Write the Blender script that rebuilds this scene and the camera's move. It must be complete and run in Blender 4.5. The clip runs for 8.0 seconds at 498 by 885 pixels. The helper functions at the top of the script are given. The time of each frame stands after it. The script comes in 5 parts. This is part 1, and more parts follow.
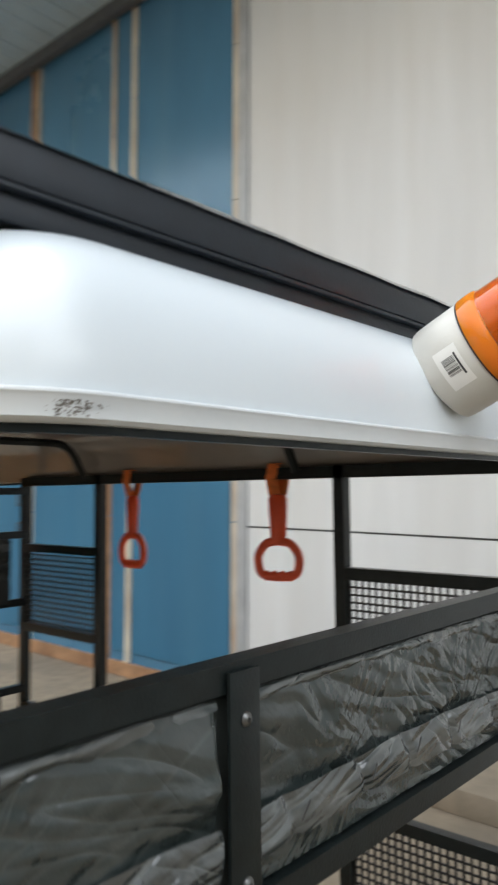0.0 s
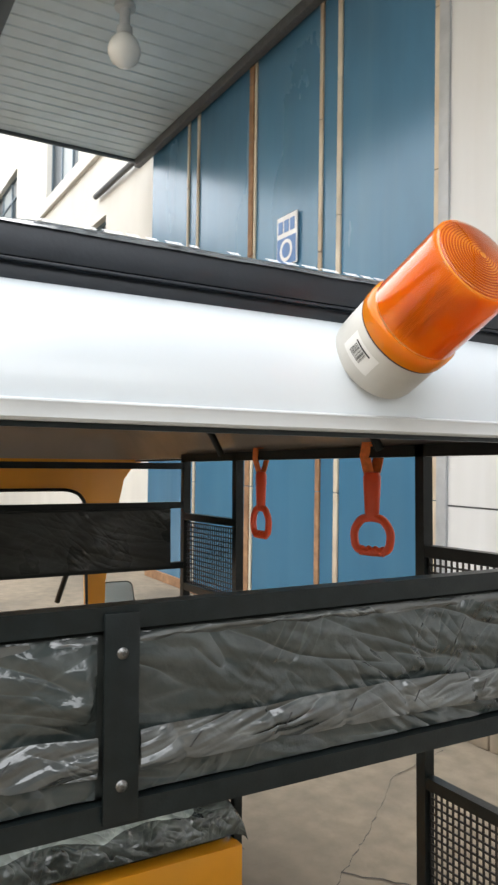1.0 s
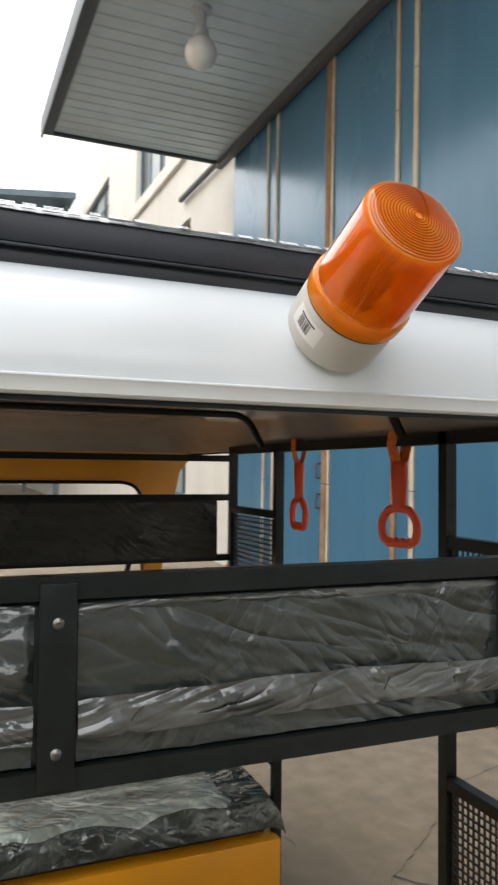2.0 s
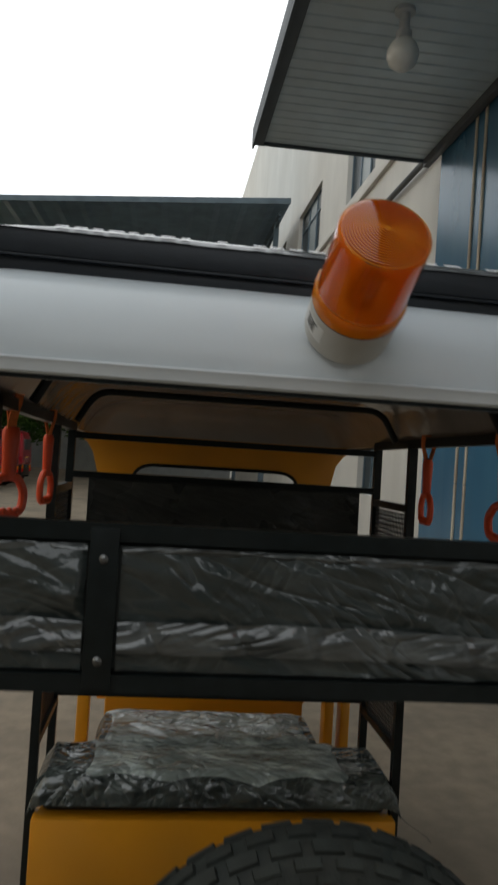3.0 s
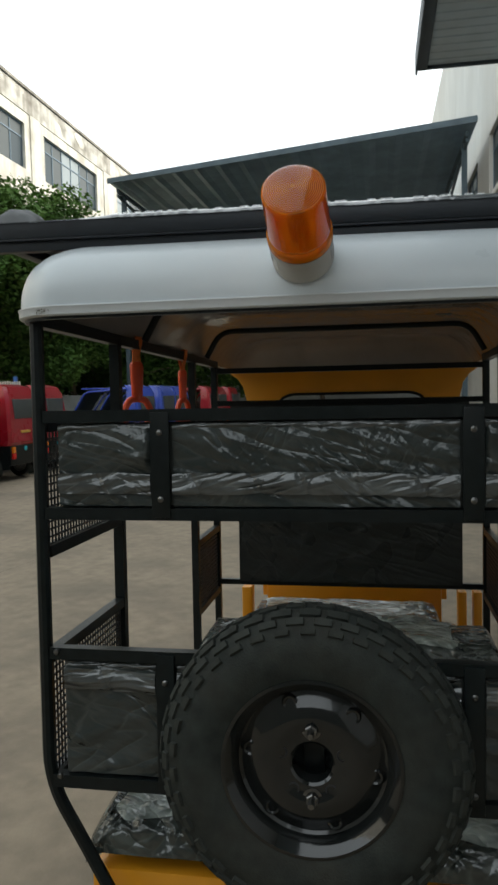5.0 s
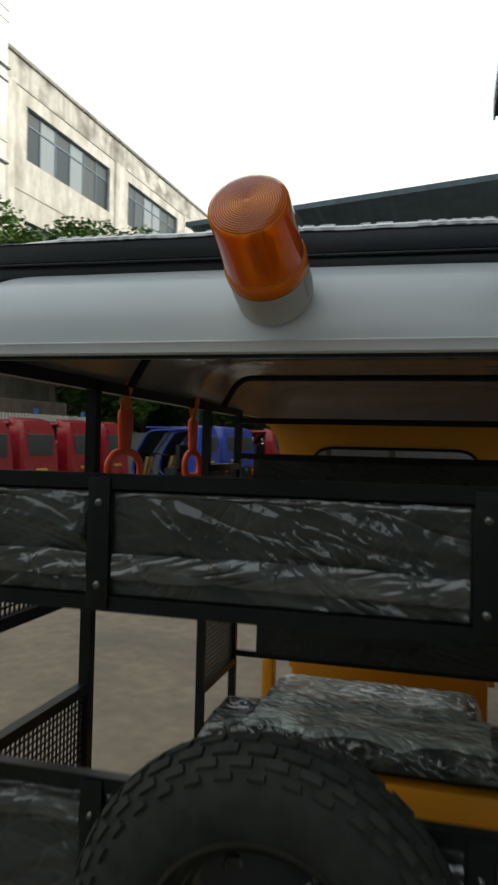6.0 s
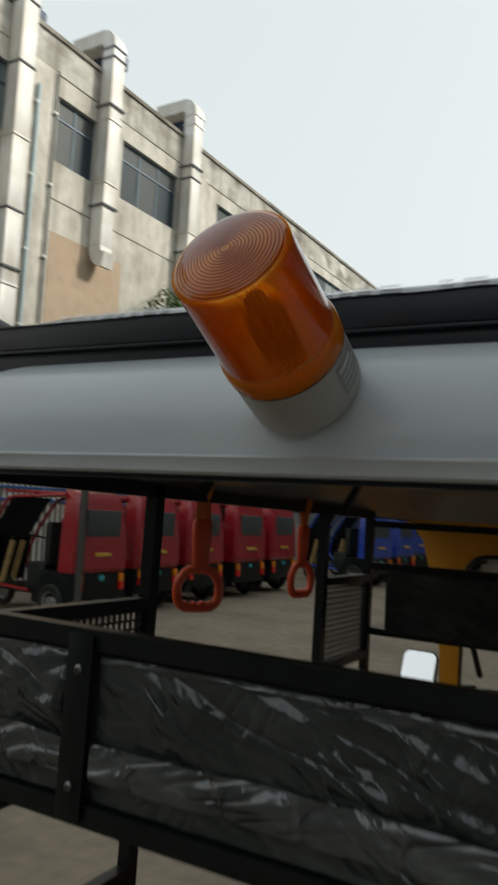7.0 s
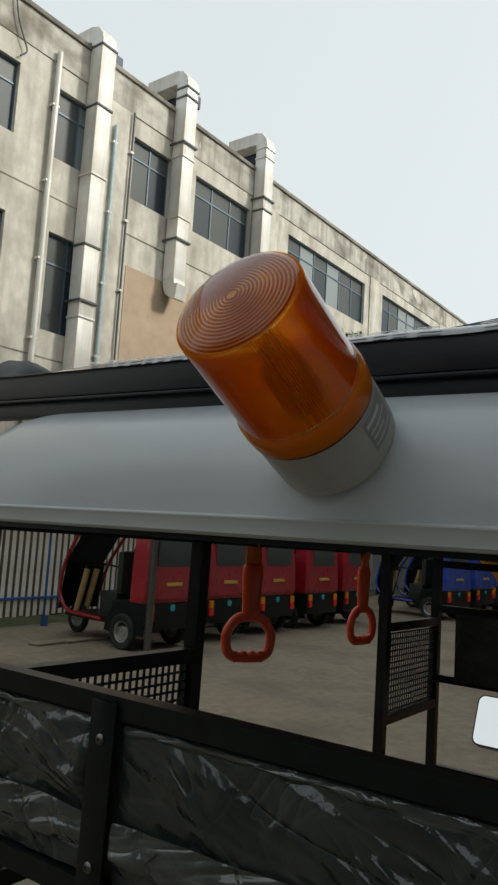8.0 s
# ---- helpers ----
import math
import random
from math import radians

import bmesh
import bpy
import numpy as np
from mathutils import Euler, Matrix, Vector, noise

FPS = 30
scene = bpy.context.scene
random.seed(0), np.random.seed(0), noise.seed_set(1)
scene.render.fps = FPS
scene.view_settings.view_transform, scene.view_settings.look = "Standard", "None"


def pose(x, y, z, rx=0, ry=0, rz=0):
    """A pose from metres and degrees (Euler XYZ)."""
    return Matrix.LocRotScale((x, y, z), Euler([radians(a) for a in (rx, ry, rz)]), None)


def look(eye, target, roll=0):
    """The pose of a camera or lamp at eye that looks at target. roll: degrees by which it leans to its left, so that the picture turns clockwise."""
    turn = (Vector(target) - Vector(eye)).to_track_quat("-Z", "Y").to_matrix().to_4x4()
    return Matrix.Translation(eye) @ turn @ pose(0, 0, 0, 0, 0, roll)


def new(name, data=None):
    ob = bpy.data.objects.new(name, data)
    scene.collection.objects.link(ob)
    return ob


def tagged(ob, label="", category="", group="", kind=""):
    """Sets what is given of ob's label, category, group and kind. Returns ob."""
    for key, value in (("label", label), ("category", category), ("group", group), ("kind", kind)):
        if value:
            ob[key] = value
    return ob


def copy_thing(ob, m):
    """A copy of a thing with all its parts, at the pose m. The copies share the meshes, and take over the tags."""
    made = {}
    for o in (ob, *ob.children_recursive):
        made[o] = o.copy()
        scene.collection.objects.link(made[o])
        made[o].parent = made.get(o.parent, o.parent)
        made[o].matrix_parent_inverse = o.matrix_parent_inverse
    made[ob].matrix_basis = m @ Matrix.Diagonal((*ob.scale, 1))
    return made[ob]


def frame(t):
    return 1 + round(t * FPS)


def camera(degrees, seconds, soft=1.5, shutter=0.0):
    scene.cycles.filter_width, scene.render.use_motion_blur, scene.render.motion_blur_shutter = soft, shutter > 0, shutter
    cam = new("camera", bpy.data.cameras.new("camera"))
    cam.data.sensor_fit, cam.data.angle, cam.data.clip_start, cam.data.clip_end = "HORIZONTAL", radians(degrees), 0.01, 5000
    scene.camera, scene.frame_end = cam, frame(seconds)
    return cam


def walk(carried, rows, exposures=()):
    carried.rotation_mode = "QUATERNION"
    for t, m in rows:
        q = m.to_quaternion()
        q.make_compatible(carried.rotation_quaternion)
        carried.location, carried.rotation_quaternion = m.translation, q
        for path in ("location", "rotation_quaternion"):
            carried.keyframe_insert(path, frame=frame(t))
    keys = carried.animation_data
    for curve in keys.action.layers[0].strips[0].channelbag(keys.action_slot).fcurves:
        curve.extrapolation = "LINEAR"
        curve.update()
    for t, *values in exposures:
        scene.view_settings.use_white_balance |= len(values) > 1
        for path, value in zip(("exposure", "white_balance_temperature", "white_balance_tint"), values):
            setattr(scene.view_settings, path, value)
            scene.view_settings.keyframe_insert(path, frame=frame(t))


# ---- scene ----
cam = camera(37.2, 8.0, soft=2.4, shutter=0.5)
PATH = [
    (0, (-0.014, 0.01, 1.617), (-1.329, 1.513, 1.73), 0.2),
    (0.5, (0.22, 0.093, 1.634), (-1.443, 1.203, 1.69), 0.9),
    (1, (0.301, 0.222, 1.621), (-1.436, 1.214, 1.666), 0.8),
    (1.2, (0.3, 0.25, 1.617), (-1.463, 1.195, 1.665), 1.1),
    (2.3, (0.408, 0.434, 1.591), (-1.503, 1.021, 1.652), 1.9),
    (2.5, (0.444, 0.472, 1.593), (-1.513, 0.875, 1.683), 3.4),
    (3, (0.571, 0.57, 1.574), (-1.416, 0.793, 1.596), 3.7),
    (3.5, (0.64, 0.662, 1.508), (-1.357, 0.751, 1.451), 2.3),
    (4, (0.726, 0.737, 1.496), (-1.262, 0.583, 1.342), 0.3),
    (4.2, (0.817, 0.79, 1.482), (-1.159, 0.563, 1.273), -1.4),
    (5.3, (1.022, 0.975, 1.499), (-0.938, 0.588, 1.408), -0.7),
    (5.5, (0.976, 1.003, 1.505), (-0.981, 0.592, 1.444), -0.1),
    (6, (0.679, 1.062, 1.532), (-1.25, 0.534, 1.513), 1.2),
    (6.5, (0.413, 1.067, 1.583), (-1.441, 0.317, 1.597), 1.3),
    (7, (0.266, 1.117, 1.622), (-1.47, 0.139, 1.798), 3.2),
    (7.5, (0.182, 1.122, 1.65), (-1.45, -0.013, 1.87), 4.0),
    (8, (0.188, 1.125, 1.66), (-1.433, -0.021, 1.898), 3.5),
]
EXPOSURES = [(0, 1.64, 6550, 13), (0.5, 1.86, 6650, 13), (1.0, 1.96, 6800, 15), (1.2, 1.96, 6850, 15), (2.3, 1.45, 7000, 16), (2.5, 1.25, 7000, 16), (3.0, 0.10, 6800, 12), (3.5, 0.40, 6700, 11), (4.2, 0.46, 6600, 10), (5.5, 0.24, 6550, 7), (6.0, -0.04, 6600, 7), (6.5, -0.30, 6650, 7), (7.0, -0.50, 6650, 7), (8.0, -0.52, 6650, 7)]
# the tricycle stands nose-down by about a degree; CART is its own frame
CART = Matrix.Translation((-0.453, 0.81, 1.415)) @ pose(0, 0, 0, 0, -1.1, 0) @ Matrix.Translation((0.453, -0.81, -1.415))
walk(cam, [(t, look(eye, target, roll)) for t, eye, target, roll in PATH], EXPOSURES)

# ---------------------------------------------------------------- world and sun
SUN_DIR = Vector((-0.42, 0.74, 0.52)).normalized()
world = bpy.data.worlds.new("world")
scene.world = world
world.use_nodes = True
wt = world.node_tree
sky = wt.nodes.new("ShaderNodeTexSky")
sky.sky_type = "NISHITA"
sky.sun_disc = False
sky.sun_elevation = math.asin(SUN_DIR.z)
sky.sun_rotation = math.atan2(SUN_DIR.x, SUN_DIR.y)
sky.air_density, sky.dust_density, sky.ozone_density = 1.4, 6.0, 1.0
soft_sky = wt.nodes.new("ShaderNodeHueSaturation")
soft_sky.inputs["Saturation"].default_value = 0.28
wt.links.new(sky.outputs[0], soft_sky.inputs["Color"])
wt.links.new(soft_sky.outputs[0], wt.nodes["Background"].inputs["Color"])
wt.nodes["Background"].inputs["Strength"].default_value = 0.08
overcast = wt.nodes.new("ShaderNodeBackground")
overcast.inputs["Color"].default_value = (0.88, 0.96, 1.0, 1)
overcast.inputs["Strength"].default_value = 1.0
both = wt.nodes.new("ShaderNodeAddShader")
wt.links.new(wt.nodes["Background"].outputs[0], both.inputs[0])
wt.links.new(overcast.outputs[0], both.inputs[1])
wt.links.new(both.outputs[0], wt.nodes["World Output"].inputs["Surface"])
sun = new("sun", bpy.data.lights.new("sun", "SUN"))
sun.data.energy, sun.data.angle, sun.data.color = 3.0, radians(8), (1.0, 0.95, 0.87)
sun.matrix_world = look(SUN_DIR * 50, (0, 0, 0))

# ---------------------------------------------------------------- materials


def mat(name, color, rough=0.6, metal=0.0, vary=0.12, scale=8.0, bump=0.0, bump_scale=60.0, stain=None, stain_scale=1.5,
        stain_amount=0.3, stretch=(1, 1, 1), coat=0.0, spec=0.5, streak=None):
    """Principled surface with grain and larger stains in metres of its object."""
    m = bpy.data.materials.new(name)
    m.use_nodes = True
    n, l = m.node_tree.nodes, m.node_tree.links
    b = n["Principled BSDF"]
    b.inputs["Roughness"].default_value, b.inputs["Metallic"].default_value = rough, metal
    b.inputs["Coat Weight"].default_value = coat
    b.inputs["Specular IOR Level"].default_value = spec
    tc = n.new("ShaderNodeTexCoord")
    mp = n.new("ShaderNodeMapping")
    mp.inputs["Scale"].default_value = stretch
    l.new(tc.outputs["Object"], mp.inputs["Vector"])
    fine = n.new("ShaderNodeTexNoise")
    fine.inputs["Scale"].default_value, fine.inputs["Detail"].default_value = scale, 8
    l.new(mp.outputs[0], fine.inputs["Vector"])
    big = n.new("ShaderNodeTexNoise")
    big.inputs["Scale"].default_value, big.inputs["Detail"].default_value = stain_scale, 6
    l.new(mp.outputs[0], big.inputs["Vector"])
    hsv = n.new("ShaderNodeHueSaturation")
    hsv.inputs["Color"].default_value = (*color, 1)
    rng = n.new("ShaderNodeMapRange")
    rng.inputs["From Min"].default_value, rng.inputs["From Max"].default_value = 0.3, 0.7
    rng.inputs["To Min"].default_value, rng.inputs["To Max"].default_value = 1 - vary, 1 + vary
    l.new(fine.outputs["Fac"], rng.inputs["Value"])
    l.new(rng.outputs[0], hsv.inputs["Value"])
    mix = n.new("ShaderNodeMix")
    mix.data_type = "RGBA"
    sc = stain or tuple(c * 0.75 for c in color)
    mix.inputs["B"].default_value = (*sc, 1)
    sr = n.new("ShaderNodeMapRange")
    sr.inputs["From Min"].default_value, sr.inputs["From Max"].default_value = 0.45, 0.72
    sr.inputs["To Max"].default_value = stain_amount
    l.new(big.outputs["Fac"], sr.inputs["Value"])
    l.new(sr.outputs[0], mix.inputs["Factor"])
    l.new(hsv.outputs[0], mix.inputs["A"])
    col = mix.outputs["Result"]
    if streak:
        # runs of dirt: (colour, amount, runs a metre)
        smp = n.new("ShaderNodeMapping")
        smp.inputs["Scale"].default_value = (streak[2], streak[2], streak[2] * 0.045)
        l.new(tc.outputs["Object"], smp.inputs["Vector"])
        sn = n.new("ShaderNodeTexNoise")
        sn.inputs["Scale"].default_value, sn.inputs["Detail"].default_value = 1.0, 7
        l.new(smp.outputs[0], sn.inputs["Vector"])
        sm = n.new("ShaderNodeMapRange")
        sm.inputs["From Min"].default_value, sm.inputs["From Max"].default_value = 0.46, 0.70
        sm.inputs["To Max"].default_value = streak[1]
        l.new(sn.outputs["Fac"], sm.inputs["Value"])
        smix = n.new("ShaderNodeMix")
        smix.data_type = "RGBA"
        smix.inputs["B"].default_value = (*streak[0], 1)
        l.new(sm.outputs[0], smix.inputs["Factor"])
        l.new(col, smix.inputs["A"])
        col = smix.outputs["Result"]
    l.new(col, b.inputs["Base Color"])
    rr = n.new("ShaderNodeMapRange")
    rr.inputs["To Min"].default_value, rr.inputs["To Max"].default_value = max(0.02, rough - 0.1), min(1, rough + 0.1)
    l.new(big.outputs["Fac"], rr.inputs["Value"])
    l.new(rr.outputs[0], b.inputs["Roughness"])
    if bump:
        bn = n.new("ShaderNodeTexNoise")
        bn.inputs["Scale"].default_value, bn.inputs["Detail"].default_value = bump_scale, 5
        l.new(mp.outputs[0], bn.inputs["Vector"])
        bp = n.new("ShaderNodeBump")
        bp.inputs["Strength"].default_value, bp.inputs["Distance"].default_value = bump, 0.01
        l.new(bn.outputs["Fac"], bp.inputs["Height"])
        l.new(bp.outputs[0], b.inputs["Normal"])
    return m


def film_mat(name, under, tint, body, cloud=0.1, lines=0.25, rough=0.2, bump=0.01, layers=(), plane="x", spec=0.5):
    """Clear plastic wrap on dark vinyl: crumpled glossy facets, faint milky clouds, thin whitened crease lines."""
    m = bpy.data.materials.new(name)
    m.use_nodes = True
    n, l = m.node_tree.nodes, m.node_tree.links
    pr = n["Principled BSDF"]
    pr.inputs["Specular IOR Level"].default_value = spec
    tc = n.new("ShaderNodeTexCoord")

    def math_(op, x, y=0.0):
        q = n.new("ShaderNodeMath")
        q.operation = op
        for k, v in ((0, x), (1, y)):
            if isinstance(v, (int, float)):
                q.inputs[k].default_value = v
            else:
                l.new(v, q.inputs[k])
        return q.outputs[0]

    def ranged(v, lo, hi, a=0.0, b=1.0):
        rg = n.new("ShaderNodeMapRange")
        rg.interpolation_type = "SMOOTHSTEP"
        for k, w in (("From Min", lo), ("From Max", hi), ("To Min", a), ("To Max", b)):
            rg.inputs[k].default_value = w
        l.new(v, rg.inputs["Value"])
        return rg.outputs[0]

    def noise_(scale, detail, source=None):
        no = n.new("ShaderNodeTexNoise")
        no.inputs["Scale"].default_value, no.inputs["Detail"].default_value = scale, detail
        l.new(source or tc.outputs["Object"], no.inputs["Vector"])
        return no

    # the pulls bend: shift the coordinates by a slow noise
    slow = noise_(6.0, 2)
    push = n.new("ShaderNodeVectorMath")
    push.operation = "MULTIPLY_ADD"
    push.inputs[1].default_value = (0.035, 0.035, 0.035)
    l.new(slow.outputs["Color"], push.inputs[0])
    l.new(tc.outputs["Object"], push.inputs[2])

    def placed(turn, size, shift):
        mp = n.new("ShaderNodeMapping")
        mp.vector_type = "TEXTURE"
        mp.inputs["Location"].default_value = (shift, shift * 1.7, shift * 0.6)
        mp.inputs["Rotation"].default_value = (turn, 0, 0) if plane == "x" else (0.5, 0.3, turn)
        mp.inputs["Scale"].default_value = (0.3, size[0], size[1]) if plane == "x" else (size[1], size[0], 0.08)
        l.new(push.outputs[0], mp.inputs["Vector"])
        return mp.outputs[0]

    relief, crease = None, None
    for k, (turn, size, amount, lo, hi) in enumerate(layers):
        if size[0] > .085:
            # long pulled folds: sharp crests with soft flanks
            pulled = noise_(1.0, 1.5, placed(turn, size, k * 3.1)).outputs["Fac"]
            dist = math_("MULTIPLY", math_("ABSOLUTE", math_("SUBTRACT", pulled, 0.5)), 2.0)
        else:
            # crumples: flat faces that meet along sharp lines
            vo = n.new("ShaderNodeTexVoronoi")
            vo.feature = "DISTANCE_TO_EDGE"
            vo.inputs["Scale"].default_value = 1.0
            l.new(placed(turn, size, k * 3.1), vo.inputs["Vector"])
            dist = vo.outputs["Distance"]
        here = ranged(noise_(1.0, 1, placed(turn, (size[0] * 3, size[1] * 5), k * 5.3 + 1)).outputs["Fac"], lo, hi)
        one = math_("MULTIPLY", math_("MULTIPLY", dist, here), amount)
        relief = one if relief is None else math_("ADD", relief, one)
        edge = math_("MULTIPLY", ranged(dist, 0.0, 0.06, 1.0, 0.0), here)
        crease = edge if crease is None else math_("MAXIMUM", crease, edge)
    fine = noise_(90.0, 3)
    relief = math_("ADD", relief, math_("MULTIPLY", fine.outputs["Fac"], 0.05))
    milk = ranged(noise_(1.0, 3, placed(-0.2, (0.20, 0.05), 9.0)).outputs["Fac"], 0.42, 0.70, 0.0, cloud)
    total = math_("ADD", math_("ADD", milk, math_("MULTIPLY", crease, lines)), body)
    mx = n.new("ShaderNodeMix")
    mx.data_type = "RGBA"
    mx.inputs["A"].default_value, mx.inputs["B"].default_value = (*under, 1), (*tint, 1)
    l.new(math_("MINIMUM", total, 1.0), mx.inputs["Factor"])
    l.new(mx.outputs["Result"], pr.inputs["Base Color"])
    l.new(ranged(slow.outputs["Fac"], 0.3, 0.7, rough * 0.7, rough * 1.5), pr.inputs["Roughness"])
    bp = n.new("ShaderNodeBump")
    bp.inputs["Strength"].default_value, bp.inputs["Distance"].default_value = 1.0, bump
    l.new(relief, bp.inputs["Height"])
    l.new(bp.outputs[0], pr.inputs["Normal"])
    return m


def amber_mat(name, deep, clear=(1.0, 0.50, 0.08), share=0.5, skin=(1.0, 0.36, 0.03), gloss=0.2):
    """Amber plastic lens: coloured see-through, glowing where light comes from behind, glossy skin."""
    m = bpy.data.materials.new(name)
    m.use_nodes = True
    n, l = m.node_tree.nodes, m.node_tree.links
    out = n["Material Output"]
    n.remove(n["Principled BSDF"])
    tr = n.new("ShaderNodeBsdfTransparent")
    tr.inputs["Color"].default_value = (*clear, 1)
    tl = n.new("ShaderNodeBsdfTranslucent")
    tl.inputs["Color"].default_value = (1.0, 0.63, 0.075, 1)
    df = n.new("ShaderNodeBsdfDiffuse")
    df.inputs["Color"].default_value = (*skin, 1)
    m1 = n.new("ShaderNodeMixShader")
    m1.inputs[0].default_value = share
    l.new(tl.outputs[0], m1.inputs[1])
    l.new(df.outputs[0], m1.inputs[2])
    m2 = n.new("ShaderNodeMixShader")
    m2.inputs[0].default_value = deep
    l.new(tr.outputs[0], m2.inputs[1])
    l.new(m1.outputs[0], m2.inputs[2])
    gl = n.new("ShaderNodeBsdfGlossy")
    gl.inputs["Roughness"].default_value = 0.04
    # the same gloss on the inner and the outer skin: weak from the front, strong at a grazing look
    lw = n.new("ShaderNodeLayerWeight")
    steep = n.new("ShaderNodeMath")
    steep.operation = "POWER"
    steep.inputs[1].default_value = 4.0
    l.new(lw.outputs["Facing"], steep.inputs[0])
    soft = n.new("ShaderNodeMath")
    soft.operation = "MULTIPLY_ADD"
    soft.use_clamp = True
    soft.inputs[1].default_value = 0.6 * gloss
    soft.inputs[2].default_value = 0.035 * min(gloss, 1.0)
    l.new(steep.outputs[0], soft.inputs[0])
    m3 = n.new("ShaderNodeMixShader")
    l.new(soft.outputs[0], m3.inputs[0])
    l.new(m2.outputs[0], m3.inputs[1])
    l.new(gl.outputs[0], m3.inputs[2])
    l.new(m3.outputs[0], out.inputs[0])
    return m


def glass_mat(name, color, see=0.25):
    """Window glass: dark see-through with mirror-like reflections."""
    m = bpy.data.materials.new(name)
    m.use_nodes = True
    n, l = m.node_tree.nodes, m.node_tree.links
    pr, out = n["Principled BSDF"], n["Material Output"]
    pr.inputs["Base Color"].default_value = (*color, 1)
    pr.inputs["Roughness"].default_value = 0.4
    pr.inputs["Specular IOR Level"].default_value = 0.2
    tr = n.new("ShaderNodeBsdfTransparent")
    mx = n.new("ShaderNodeMixShader")
    mx.inputs[0].default_value = 1 - see
    l.new(tr.outputs[0], mx.inputs[1])
    l.new(pr.outputs[0], mx.inputs[2])
    l.new(mx.outputs[0], out.inputs[0])
    return m


M_BLACK = mat("black_powder_coat", (0.0075, 0.0112, 0.0115), 0.33, 0.0, 0.3, 40, 0.06, 300, (0.04, 0.036, 0.032), 6, 0.10, spec=0.26)
M_PANEL = mat("black_anodised", (0.011, 0.0155, 0.022), 0.38, 0.15, 0.15, 30, 0.03, 200)
M_VINYL = mat("black_vinyl", (0.022, 0.027, 0.025), 0.5, 0, 0.1, 3, 0.0, 350, (0.022, 0.022, 0.021), 5, 0.25, spec=0.35)
M_ROOF = mat("white_fibreglass", (0.605, 0.66, 0.70), 0.30, 0, 0.03, 5, 0.02, 15, (0.62, 0.62, 0.60), 2.5, 0.25, coat=0.25)
M_LIP = mat("fibreglass_edge", (0.58, 0.61, 0.625), 0.38, 0, 0.04, 20, 0.02, 60, (0.36, 0.345, 0.315), 5, 0.22)
M_LINER = mat("brown_liner", (0.30, 0.27, 0.25), 0.12, 0, 0.15, 6, 0.35, 9, (0.21, 0.185, 0.165), 3, 0.5, spec=0.8)
M_YELLOW = mat("yellow_paint", (0.80, 0.33, 0.016), 0.38, 0, 0.06, 10, 0.04, 120, (0.45, 0.22, 0.03), 5, 0.35, coat=0.3)
M_STEEL = mat("bright_zinc", (0.19, 0.19, 0.185), 0.36, 1.0, 0.2, 60)
M_CHROME = mat("chrome", (0.8, 0.8, 0.8), 0.08, 1.0, 0.05, 20)
M_HUBGREY = mat("silver_wheel_paint", (0.42, 0.42, 0.41), 0.35, 0.6, 0.15, 30)
M_RUBBER = mat("tyre_rubber", (0.027, 0.032, 0.029), 0.68, 0, 0.3, 30, 0.2, 250, (0.060, 0.054, 0.042), 9, 0.35, spec=0.25)
M_RIM = mat("gloss_black_rim", (0.008, 0.010, 0.010), 0.10, 0, 0.2, 30, 0.02, 100, (0.02, 0.02, 0.02), 10, 0.3, coat=0.5)
M_STRAP = mat("orange_webbing", (0.82, 0.20, 0.045), 0.75, 0, 0.2, 60, 0.4, 500)
M_GRIP = mat("orange_plastic", (0.80, 0.085, 0.022), 0.35, 0, 0.08, 20, 0.03, 100)
M_BASE = mat("pale_grey_plastic", (0.52, 0.515, 0.485), 0.42, 0, 0.05, 20, 0.05, 250, (0.5, 0.48, 0.44), 12, 0.2)
M_LABEL = mat("paper_label", (0.70, 0.70, 0.68), 0.5, 0, 0.04, 40)
M_GREYLABEL = mat("grey_label", (0.34, 0.34, 0.34), 0.45, 0, 0.04, 40)
M_SCUFF = mat("scuff_dirt", (0.16, 0.145, 0.13), 0.9, 0, 0.3, 200)
M_INK = mat("black_ink", (0.02, 0.02, 0.022), 0.6)
M_AMBER = amber_mat("amber_lens", 0.03, (1.0, 0.96, 0.86), gloss=1.9)
M_AMBERIN = amber_mat("amber_liner", 0.45, (1.0, 0.56, 0.10), 0.45, (0.92, 0.33, 0.03), gloss=1.0)
M_AMBERDISC = amber_mat("amber_rings", 0.66, (1.0, 0.68, 0.15), 0.5, (1.0, 0.52, 0.06), gloss=1.0)
M_AMBERSHADE = amber_mat("amber_ring_shade", 0.70, (0.9, 0.34, 0.04), 0.85, (0.50, 0.115, 0.010), gloss=1.0)
M_AMBERRIM = amber_mat("amber_rim", 0.58, (1.0, 0.56, 0.07), 0.6, (0.92, 0.33, 0.025), gloss=1.0)
M_CORE = mat("dark_lamp_core", (0.16, 0.11, 0.08), 0.4, 0.0, 0.2, 30)
PULLED = ((-0.28, (.34, .045), .65, .34, .54), (0.45, (.26, .060), .60, .44, .60), (-0.75, (.13, .030), .55, .46, .62), (0.85, (.10, .026), .24, .48, .64))
BANDED = ((0.02, (.40, .028), .95, .34, .54), (0.22, (.16, .024), .7, .42, .60), (-0.6, (.09, .020), .35, .50, .66))
CRUMPLED = ((0.4, (.16, .06), 1.0, .34, .52), (-0.5, (.10, .035), .8, .36, .54), (1.2, (.04, .022), .25, .46, .64))
M_FILM = film_mat("clear_wrap", (0.014, 0.021, 0.020), (0.56, 0.61, 0.61), 0.022, 0.036, 0.035, 0.12, 0.022, PULLED, "x", 0.7)
